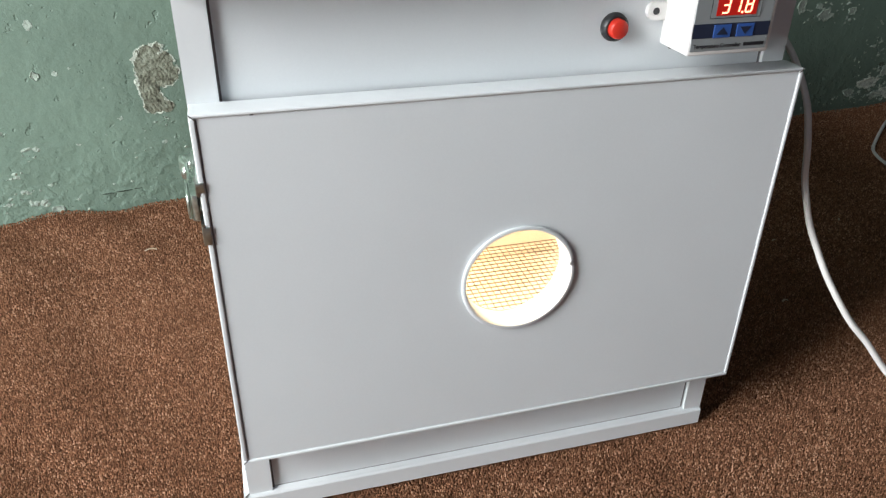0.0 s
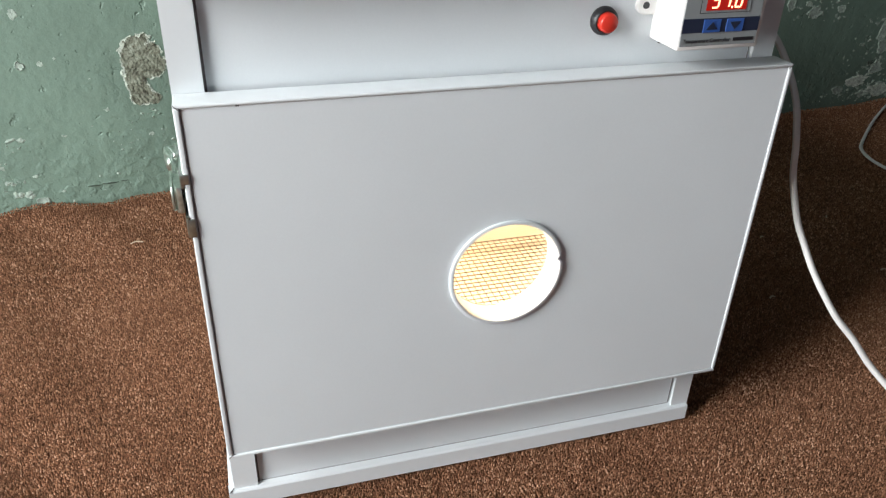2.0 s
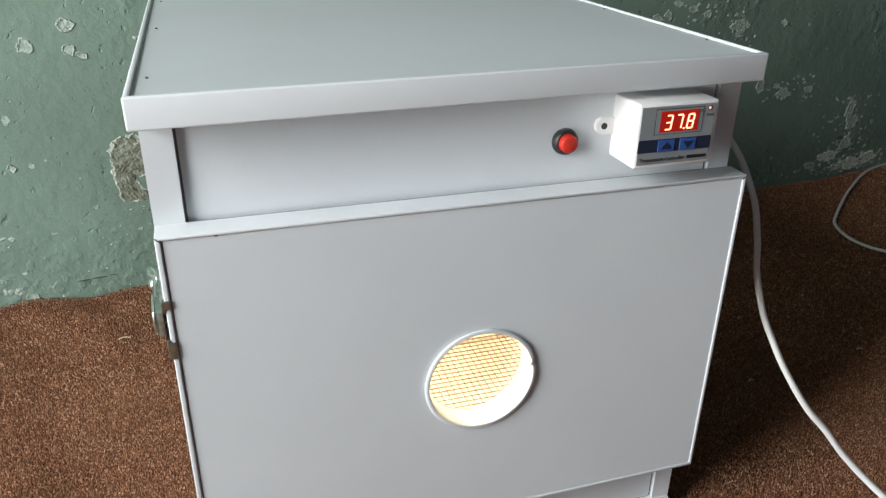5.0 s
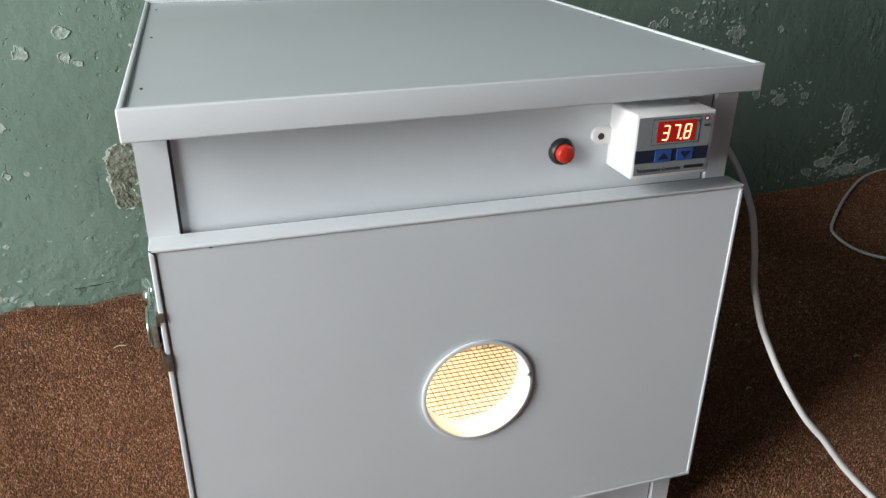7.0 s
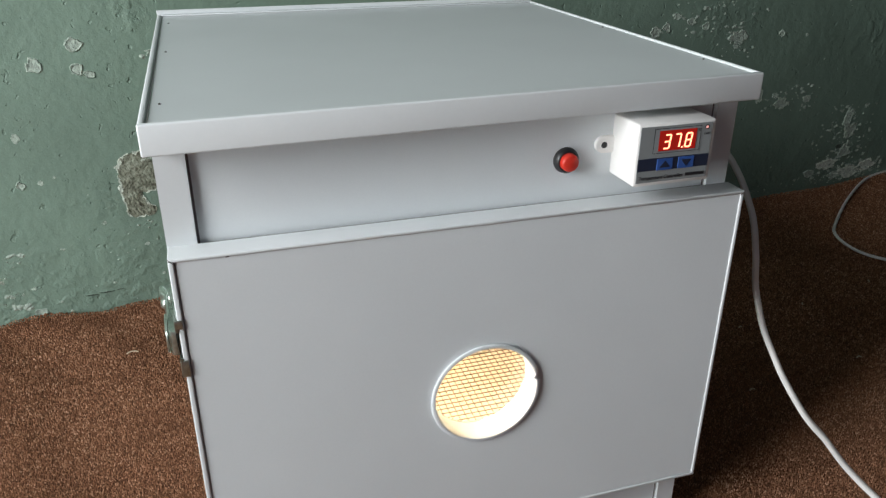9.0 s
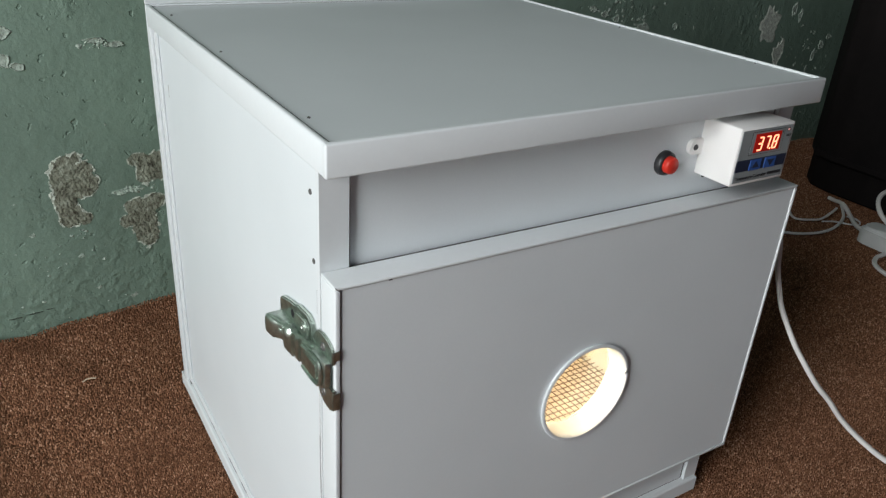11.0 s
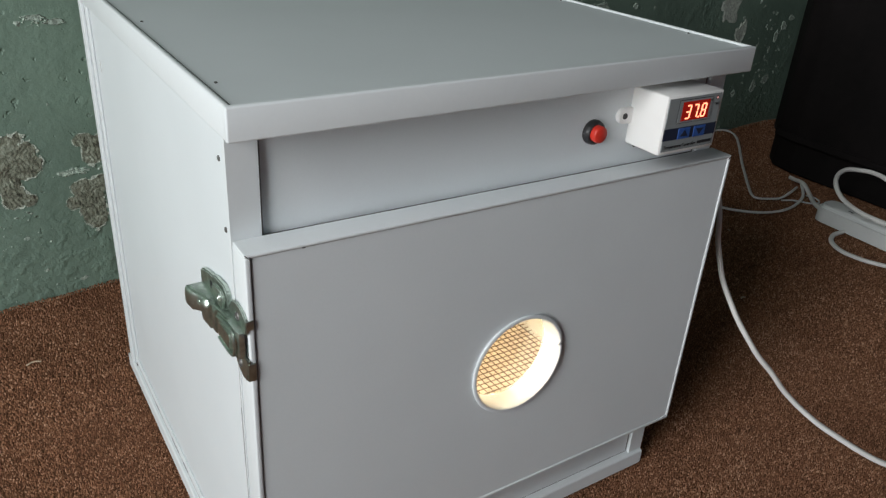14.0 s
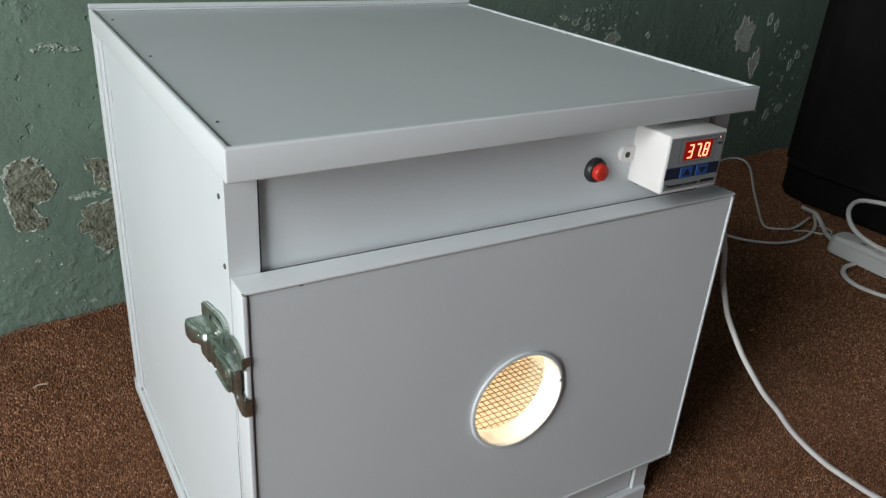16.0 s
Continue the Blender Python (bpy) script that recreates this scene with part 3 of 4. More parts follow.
part("cap", lathe([(0, 0.0108), (0.0052, 0.0107), (0.0061, 0.0100), (0.0065, 0.0086), (0.0065, 0.002), (0, 0.002)], MBN, 40), RED, button, "red plastic cap", True)

# ---- temperature controller ----
CX0, CX1, CF, CB, CZ0, CZ1 = 0.3085, 0.3698, -0.0108, 0.0241, 0.3632, 0.4082
ctl = thing("temperature_controller", (0.34, 0.0240, 0.386), "white boxed digital temperature controller showing 37.8, screwed to the panel", "controller")
CW, CH = CX1 - CX0, CZ1 - CZ0
part("case", box(CX0, CX1, CF, CB, CZ0, CZ1, 0.0016, seg=3), CASE, ctl, "", True)


def ear(cx, cz, s):
    pts = [(cx + s * 0.010, cz + 0.0062)]
    pts += [(cx + 0.0062 * math.cos(a) * s, cz + 0.0062 * math.sin(a)) for a in [math.pi / 2 + math.pi * k / 14 for k in range(15)]]
    pts += [(cx + s * 0.010, cz - 0.0062)]
    if s < 0:
        pts = pts[::-1]
    bm = sweep_profile(pts, "y", 0.0203, CB)
    bmesh.ops.bevel(bm, geom=[e for e in bm.edges if all(v.co.y < 0.0206 for v in e.verts)], offset=0.0006, segments=2, affect="EDGES")
    return bm


part("mounting_ear", ear(0.3008, 0.3858, 1), CASE, ctl)
part("ear_screw", lathe([(0, 0.0005), (0.0022, 0.0005), (0.0024, 0.0), (0, 0.0)], Matrix.Translation((0.3008, 0.0202, 0.3858)) @ pose(0, 0, 0, 90, 0, 0), 16), BLACK, ctl, "black screw head")
part("foot_stub", box(0.3545, 0.3575, 0.004, 0.008, 0.3585, CZ0, 0.0005), CASE, ctl)
part("foot_stub", box(0.3135, 0.3155, 0.018, 0.020, 0.3605, CZ0, 0.0004), BLACK, ctl, "black screw end")


def face_box(u0, u1, v0, v1, depth, bev=0.0):
    """A thin plate on the controller's face; u to the right, v down, as parts of the face."""
    return box(CX0 + u0 * CW, CX0 + u1 * CW, CF - depth, CF + 0.0002, CZ1 - v1 * CH, CZ1 - v0 * CH, bev)


face = part("face_plate", face_box(0.030, 0.945, 0.045, 0.935, 0.0006), PLATE, ctl, "grey printed face foil")
part("band", face_box(0.030, 0.945, 0.545, 0.745, 0.0008), NAVY, face, "dark navy band")
part("display_frame", face_box(0.20, 0.80, 0.080, 0.475, 0.0008), INK, face, "thin black outline")
part("display_border", face_box(0.207, 0.793, 0.089, 0.466, 0.0010), PLATE, face)
part("display", face_box(0.262, 0.738, 0.115, 0.435, 0.0013), SCREEN, face, "red glowing display window")
for u in (0.27, 0.545):
    key = part("key", face_box(u, u + 0.205, 0.560, 0.745, 0.0013, 0.0002), BLUE, face, "blue arrow key")
    c, z = CX0 + (u + 0.1025) * CW, CZ1 - 0.652 * CH
    up = 1 if u < 0.4 else -1
    part("arrow", sweep_profile([(c - 0.0042, z - up * 0.0022), (c + 0.0042, z - up * 0.0022), (c, z + up * 0.0026)], "y", CF - 0.0016, CF - 0.0012), NAVY, key, "dark triangle")
part("indicator", lathe([(0, 0.0006), (0.0009, 0.0004), (0.0011, 0.0), (0, 0.0)], Matrix.Translation((CX0 + 0.875 * CW, CF - 0.0006, CZ1 - 0.115 * CH)) @ pose(0, 0, 0, 90, 0, 0), 14), LED, face, "small red indicator lamp")
part("indicator_ring", lathe([(0.0010, 0.0), (0.0011, 0.0003), (0.0016, 0.0003), (0.0017, 0.0)], Matrix.Translation((CX0 + 0.875 * CW, CF - 0.0006, CZ1 - 0.115 * CH)) @ pose(0, 0, 0, 90, 0, 0), 18), INK, face, "black ring")
part("print_bar", face_box(0.665, 0.915, 0.835, 0.885, 0.0009), INK, face)

SEGMENTS = {"3": "abcdg", "7": "abc", "8": "abcdefg"}


def seven(ch, x, z, w, h, parent):
    t, lean, y0, y1 = 0.0010, 0.10, CF - 0.0017, CF - 0.0013
    spans = {"a": (0, w, h, 1), "g": (0, w, h / 2, 1), "d": (0, w, 0, 1), "f": (h / 2, h, 0, 0), "e": (0, h / 2, 0, 0), "b": (h / 2, h, w, 0), "c": (0, h / 2, w, 0)}
    bm = bmesh.new()
    for s in SEGMENTS[ch]:
        a, b, o, flat = spans[s]
        a, b = a + 0.0003, b - 0.0003
        box(*((a, b, y0, y1, o - t / 2, o + t / 2) if flat else (o - t / 2, o + t / 2, y0, y1, a, b)), bm=bm)
    for v in bm.verts:
        v.co.x += x + lean * v.co.z
        v.co.z += z
    part("digit", bm, DIGIT, parent, "lit seven-segment figure " + ch)


dz = CZ1 - 0.395 * CH
for ch, u in (("3", 0.322), ("7", 0.452), ("8", 0.596)):
    seven(ch, CX0 + u * CW, dz, 0.0043, 0.0096, face)
part("digit_point", box(CX0 + 0.562 * CW - 0.0005, CX0 + 0.562 * CW + 0.0005, CF - 0.0017, CF - 0.0013, dz - 0.0006, dz + 0.0006), DIGIT, face)


def lettering(text, u, v, size, width, parent):
    cu = bpy.data.curves.new("lettering", "FONT")
    cu.body, cu.size, cu.extrude = text, size, 0.0001
    ob = new("lettering", cu)
    me = bpy.data.meshes.new_from_object(ob.evaluated_get(bpy.context.evaluated_depsgraph_get()))
    bpy.data.objects.remove(ob)
    bm = bmesh.new()
    bm.from_mesh(me)
    wide = max(w.co.x for w in bm.verts) - min(w.co.x for w in bm.verts)
    bm.transform(Matrix.Translation((CX0 + u * CW, CF - 0.0011, CZ1 - v * CH)) @ pose(0, 0, 0, 90, 0, 0) @ Matrix.Diagonal((width * CW / wide, 1, 1, 1)))
    return part("lettering", bm, INK, parent, text)


lettering("Temperature Controller", 0.055, 0.885, 0.0038, 0.57, face)
lettering("OUT", 0.838, 0.235, 0.0026, 0.085, face)
lettering("\u00b0C", 0.750, 0.165, 0.0024, 0.04, face)

# ---- steel hinge screwed to the side, its cup plate on the door edge ----
hinge = thing("cabinet_hinge", (-0.006, 0.04, 0.28), "bare nickel-plated concealed hinge screwed on the outside", "hinge")


def slab(pts, x0, x1, bevel=0.0008):
    bm = sweep_profile(pts, "x", x0, x1)
    bmesh.ops.bevel(bm, geom=bm.edges[:], offset=bevel, segments=2, affect="EDGES", clamp_overlap=True)
    return bm


# mounting plate with a stepped wing above the arm
XS = X0 - 0.0002
part("mounting_plate", slab([(0.024, 0.298), (0.058, 0.298), (0.061, 0.292), (0.058, 0.272), (0.052, 0.2665), (0.034, 0.2655), (0.026, 0.2690), (0.022, 0.285)], XS - 0.0030, XS), STEEL, hinge, "", True)
wing = part("plate_wing", slab([(0.0290, 0.2880), (0.0280, 0.3000), (0.0305, 0.3070), (0.0360, 0.3095), (0.0530, 0.3078), (0.0580, 0.3052), (0.0660, 0.3040), (0.0790, 0.3005), (0.0845, 0.2980), (0.0845, 0.2870)], XS - 0.0034, XS, 0.0009), STEEL, hinge, "", True)
part("wing_ridge", slab([(0.0315, 0.2930), (0.0310, 0.3030), (0.0355, 0.3066), (0.0500, 0.3052), (0.0540, 0.3010), (0.0540, 0.2930)], XS - 0.0056, XS - 0.0030, 0.0011), STEEL, wing, "", True)
for yy, zz, rr in ((0.0605, 0.2975, 0.0030), (0.0300, 0.2930, 0.0022)):
    part("hole_gap_shade", lathe([(0, 0.0002), (rr, 0.0001), (rr * 0.9, -0.001), (0, -0.001)], Matrix.Translation((XS - 0.0035, yy, zz)) @ pose(0, 0, 0, 0, -90, 0), 16), BLACK, wing, "dark screw hole")
part("plate_screw", lathe([(0, 0.0004), (0.0010, 0.0004), (0.0016, 0.0010), (0.0026, 0.0008), (0.0031, 0.0), (0.0031, -0.002), (0, -0.002)], Matrix.Translation((XS - 0.0057, 0.0370, 0.3010)) @ pose(0, 0, 0, 0, -90, 0), 18), STEEL, wing, "", True)


# black strip painting the shade between wing and arm
part("hole_gap_shade", box(XS - 0.0036, XS - 0.0030, 0.0330, 0.0560, 0.2925, 0.2948, 0.0002), BLACK, wing, "black strip put in as shade in the gap beside the arm")


def hinge_arm(stations, crown, n=14):
    """A pressed arm: along y its depth and half-height change; each section is a crowned arch."""
    bm = bmesh.new()
    rings = []
    for y, d, hh, zc in stations:
        inner = XS - 0.0028
        ring = []
        for k in range(n + 1):
            a = -math.pi / 2 + math.pi * k / n
            ring.append(bm.verts.new((inner - (d - 0.0028) * max(0.0, math.cos(a)) ** crown, y, zc + hh * math.copysign(abs(math.sin(a)) ** 0.8, a))))
        rings.append(ring)
    for p, q in zip(rings, rings[1:]):
        for i in range(n):
            bm.faces.new((p[i], p[i + 1], q[i + 1], q[i]))
        bm.faces.new((p[0], q[0], q[n], p[n]))
    bm.faces.new(rings[0])
    bm.faces.new(rings[-1][::-1])
    bmesh.ops.recalc_face_normals(bm, faces=bm.faces)
    return bm


# rounded head, waisted middle block, flared tail
arm = part("hinge_arm", hinge_arm([(0.0015, 0.0040, 0.0064, 0.2855), (0.0024, 0.0060, 0.0088, 0.2855), (0.0060, 0.0076, 0.0100, 0.2855), (0.0120, 0.0080, 0.0104, 0.2852), (0.0280, 0.0092, 0.0104, 0.2850), (0.0325, 0.0092, 0.0098, 0.2848), (0.0334, 0.0058, 0.0082, 0.2846), (0.0362, 0.0060, 0.0080, 0.2845), (0.0370, 0.0096, 0.0090, 0.2844), (0.0412, 0.0100, 0.0090, 0.2843), (0.0420, 0.0070, 0.0076, 0.2842), (0.0440, 0.0070, 0.0076, 0.2842), (0.0448, 0.0112, 0.0090, 0.2841), (0.0560, 0.0122, 0.0088, 0.2840), (0.0580, 0.0104, 0.0068, 0.2838), (0.0630, 0.0112, 0.0060, 0.2836), (0.0680, 0.0138, 0.0066, 0.2834), (0.0705, 0.0152, 0.0074, 0.2833), (0.0790, 0.0162, 0.0076, 0.2832), (0.0796, 0.0154, 0.0072, 0.2832)], 0.10), STEEL, hinge, "", True)


def arm_x(y):
    return XS - 0.0090 - 0.050 * y


# pressed lip round the head, raised ribs along the upper edge
part("head_lip", tube([(arm_x(y) + 0.0008, y, z) for y, z in ((0.030, 0.2776), (0.020, 0.2764), (0.010, 0.2766), (0.0052, 0.2792), (0.0040, 0.2852), (0.0052, 0.2912), (0.010, 0.2940), (0.020, 0.2940), (0.030, 0.2926))], 0.0010, 1, 8, 4), STEEL, arm, "", True)
part("head_panel", slab([(0.0100, 0.2800), (0.0280, 0.2795), (0.0292, 0.2812), (0.0292, 0.2885), (0.0280, 0.2903), (0.0100, 0.2910), (0.0082, 0.2890), (0.0082, 0.2818)], XS - 0.0098, XS - 0.0070, 0.0008), STEEL, arm, "", True)
part("arm_rib", tube([(arm_x(y) + dx, y, z) for y, dx, z in ((0.020, 0.0034, 0.2966), (0.031, 0.0030, 0.2958), (0.044, 0.0020, 0.2942), (0.056, 0.0022, 0.2930), (0.064, 0.0030, 0.2904), (0.076, 0.0000, 0.2906))], 0.0010, 1, 8, 4), STEEL, arm, "", True)
# black blocks stand in for shade in the two grooves of the arm
part("arm_slot_shade", box(XS - 0.0064, XS - 0.0056, 0.0338, 0.0360, 0.2790, 0.2900, 0.0003), BLACK, arm, "black block put in as shade in the slot")
part("arm_recess_shade", box(XS - 0.0074, XS - 0.0066, 0.0421, 0.0439, 0.2785, 0.2895, 0.0003), BLACK, arm, "black block put in as shade in the recess")
# ribbed adjusting screw lying across the arm's upper edge
part("adjusting_screw", lathe([(0, 0.0030), (0.0020, 0.0030), (0.0034, 0.0022), (0.0026, 0.0014), (0.0034, 0.0006), (0.0026, -0.0002), (0.0034, -0.0010), (0.0026, -0.0018), (0.0030, -0.006), (0, -0.006)], Matrix.Translation((XS - 0.0098, 0.0490, 0.2912)) @ pose(0, 0, 0, 35, -70, 0), 20), STEEL, hinge, "", True)
part("adjusting_screw", lathe([(0, 0.0004), (0.0008, 0.0004), (0.0012, 0.0012), (0.0022, 0.0012), (0.0028, 0.0004), (0.0028, -0.004), (0, -0.004)], Matrix.Translation((XS - 0.0112, 0.0605, 0.2875)) @ pose(0, 0, 0, 20, -75, 0), 18), STEEL, hinge, "", True)
# cup plate bent round the door's edge: an arched upper ear and a rounded lower one
for pts, lip in (([(0.0290, 0.2905), (-0.0012, 0.2940), (-0.0016, 0.3030), (0.0020, 0.3062), (0.0080, 0.3084), (0.0160, 0.3086), (0.0225, 0.3066), (0.0275, 0.3010)], (0.2970, 0.3036)), ([(0.0215, 0.2760), (0.0212, 0.2655), (0.0190, 0.2628), (0.0140, 0.2598), (0.0080, 0.2584), (0.0025, 0.2588), (-0.0010, 0.2618), (-0.0016, 0.2760)], (0.2610, 0.2735))):
    ob = part("cup_plate", slab(pts, DX0 - 0.0022, DX0 - 0.0001, 0.0008), STEEL, hinge, "", True)
    part("bent_lip", box(DX0 - 0.0020, DX0 + 0.0030, -0.0013, -0.0004, lip[0], lip[1], 0.0004, seg=2), STEEL, ob, "", True)
    part("plate_screw", lathe([(0, 0.0003), (0.0010, 0.0003), (0.0016, 0.0008), (0.0026, 0.0006), (0.0030, 0.0), (0, 0.0)], Matrix.Translation((DX0 - 0.0022, 0.0125, 0.5 * (lip[0] + lip[1]))) @ pose(0, 0, 0, 0, -90, 0), 16), SCREW, ob, "", True)

# ---- cords and power strip ----
cord = thing("mains_cord", (0.415, 0.10, 0.36), "thick white mains cord hanging from the cabinet side", "cord")
part("cable", tube([(0.404, 0.160, 0.392), (0.443, 0.124, 0.372), (0.4625, 0.084, 0.340), (0.4650, 0.050, 0.305), (0.464, 0.034, 0.273), (0.466, 0.029, 0.244), (0.470, 0.025, 0.224), (0.476, 0.020, 0.202), (0.483, 0.012, 0.182), (0.490, 0.002, 0.162), (0.498, -0.010, 0.143), (0.509, -0.020, 0.124), (0.524, -0.029, 0.106), (0.541, -0.041, 0.082), (0.560, -0.060, 0.060), (0.578, -0.082, 0.044), (0.620, -0.125, 0.018), (0.680, -0.165, 0.004), (0.90, -0.26, 0.003)], 0.0036, 0.72, 12), CORD, cord, "", True)

flex = thing("floor_cord", (1.2, 0.5, 0.0), "thin white cord looped on the carpet", "cord")
part("cable", tube([(1.315, 0.440, 0.004), (1.300, 0.436, 0.010), (1.245, 0.395, 0.006), (1.172, 0.374, 0.004), (1.110, 0.385, 0.003), (1.062, 0.425, 0.003), (1.050, 0.470, 0.003), (1.066, 0.524, 0.003), (1.106, 0.567, 0.003), (1.220, 0.660, 0.003), (1.340, 0.740, 0.004), (1.420, 0.762, 0.007), (1.462, 0.752, 0.006), (1.440, 0.705, 0.004), (1.300, 0.580, 0.003), (1.190, 0.478, 0.003), (1.164, 0.450, 0.003), (1.162, 0.436, 0.003), (1.180, 0.424, 0.003), (1.205, 0.415, 0.004), (1.245, 0.420, 0.009), (1.283, 0.434, 0.006)], 0.0029, 0.8, 8), CORD, flex, "", True)

wisp = thing("thin_cord", (1.24, 0.38, 0.0), "thin grey wire curled on the carpet beside the power strip", "cord")
part("cable", tube([(1.198, 0.408, 0.003), (1.222, 0.396, 0.003), (1.240, 0.376, 0.002), (1.256, 0.368, 0.002), (1.270, 0.374, 0.002), (1.274, 0.387, 0.003), (1.262, 0.398, 0.006)], 0.0017, 1, 6, 6), STRIP, wisp, "", True)
strip = thing("power_strip", (1.14, 0.20, 0.0), "pale grey multi-socket power strip lying on the carpet", "power strip")
MS = pose(1.204, 0.330, 0, 0, 0, -3)


def strip_body():
    """A long body with rounded ends and a domed upper edge."""
    pts = [(0.026 - 0.020 + 0.020 * math.cos(a), -0.020 + 0.020 * math.sin(a)) for a in [math.pi / 2 * k / 6 for k in range(7)]]
    pts += [(-x, y) for x, y in pts[::-1]]
    pts += [(x, -0.40 - y) for x, y in pts[::-1]]
    bm = sweep_profile(pts, "z", 0.002, 0.034)
    bmesh.ops.bevel(bm, geom=[e for e in bm.edges if all(v.co.z > 0.03 for v in e.verts)], offset=0.007, segments=3, affect="EDGES")
    return bm


part("body", placed(strip_body(), MS), STRIP, strip, "", True)
for k in range(4):
    s = part("socket", placed(box(-0.017, 0.017, -0.085 - 0.07 * k, -0.035 - 0.07 * k, 0.0335, 0.0352, 0.0006), MS), STRIP, strip)
    for dx in (-0.008, 0.008):
        part("slot", placed(box(dx - 0.0018, dx + 0.0018, -0.066 - 0.07 * k, -0.056 - 0.07 * k, 0.0352, 0.0356), MS), BLACK, s)
part("lead", tube([(1.200, 0.328, 0.016), (1.225, 0.358, 0.012), (1.270, 0.395, 0.006), (1.300, 0.432, 0.012), (1.322, 0.465, 0.005), (1.328, 0.480, 0.004)], 0.0042, 1, 8), CORD, strip, "white lead", True)
loop = thing("plugged_cord", (1.16, 0.22, 0.036), "white appliance cord plugged into the power strip", "cord")
part("plug", placed(box(-0.014, 0.014, -0.345, -0.310, 0.0356, 0.062, 0.004, seg=3), MS), STRIP, loop, "", True)
part("cable", tube([(1.188, 0.015, 0.052), (1.189, 0.10, 0.044), (1.190, 0.19, 0.040), (1.194, 0.250, 0.040), (1.205, 0.298, 0.048), (1.226, 0.330, 0.064), (1.262, 0.345, 0.075), (1.292, 0.335, 0.078), (1.312, 0.29, 0.075), (1.314, 0.20, 0.04), (1.308, 0.05, 0.003)], 0.0042, 1, 8), CORD, loop, "", True)
tail = thing("loose_cord", (1.12, 0.2, 0.0), "white cord curling out from under the power strip", "cord")
part("cable", tube([(1.196, 0.262, 0.004), (1.160, 0.264, 0.003), (1.140, 0.262, 0.003), (1.112, 0.246, 0.003), (1.095, 0.215, 0.003), (1.098, 0.180, 0.003), (1.112, 0.150, 0.003), (1.16, 0.06, 0.003), (1.24, -0.06, 0.003)], 0.0042, 0.85, 8), CORD, tail, "", True)

# ---- dark cupboard beside the cords ----
cup = thing("cupboard", (1.8, 0.1, 0.0), "tall black-stained wooden cupboard against the wall", "cupboard")
part("carcass", sweep_profile([(1.725, 0.768), (1.395, 0.590), (1.358, 0.552), (1.350, 0.505), (1.350, -0.75), (2.3, -0.75), (2.3, 0.765)], "z", 0.070, 1.75, 0.006), DARKWOOD, cup)
part("plinth", sweep_profile([(1.725, 0.765), (1.408, 0.590), (1.372, 0.556), (1.362, 0.508), (1.362, -0.74), (2.28, -0.74), (2.28, 0.762)], "z", 0.0, 0.0695, 0.003), DARKWOOD, cup)
part("base_moulding", sweep_profile([(1.404, 0.587), (1.354, 0.558), (1.344, 0.506), (1.344, -0.75), (1.3495, -0.75), (1.3495, 0.505), (1.357, 0.5525)], "z", 0.072, 0.086, 0.002), DARKWOOD, cup)

# ---- flaked patches on the wall ----
rng = random.Random(5)


def patch(x, z, w, h, mat, name, seed, rough=0.5):
    """An irregular flake of bare ground with a raised, broken rim, on the wall's face."""
    bm = bmesh.new()
    n, m = 44, 7
    rows = []
    for k in range(m):
        f = k / (m - 1)
        row = []
        for i in range(n):
            a = 2 * math.pi * i / n
            r = 1 + rough * noise.noise((math.cos(a) * 1.7 + seed, math.sin(a) * 1.7, 0.3)) + 0.55 * rough * noise.noise((math.cos(a) * 5 + seed, math.sin(a) * 5, 4.3))
            px, pz = 0.5 * w * f * r * math.cos(a), 0.5 * h * f * r * math.sin(a)
            lift = 0.0005 + 0.0010 * abs(noise.noise((px * 130 + seed, pz * 130, 1.1))) * 0.4 + (0.0010 if k == m - 2 and w > 0.012 else 0)
            if k == m - 1:
                lift = -0.0004
            row.append(bm.verts.new((x + px, wall_y(x + px) - lift, z + pz)))
        rows.append(row)
    for a, b in zip(rows, rows[1:]):
        for i in range(n):
            bm.faces.new((a[i], a[(i + 1) % n], b[(i + 1) % n], b[i]))
    bmesh.ops.remove_doubles(bm, verts=bm.verts, dist=1e-6)
    bmesh.ops.recalc_face_normals(bm, faces=bm.faces)
    return part(name, bm, mat, wall_n, "", True)


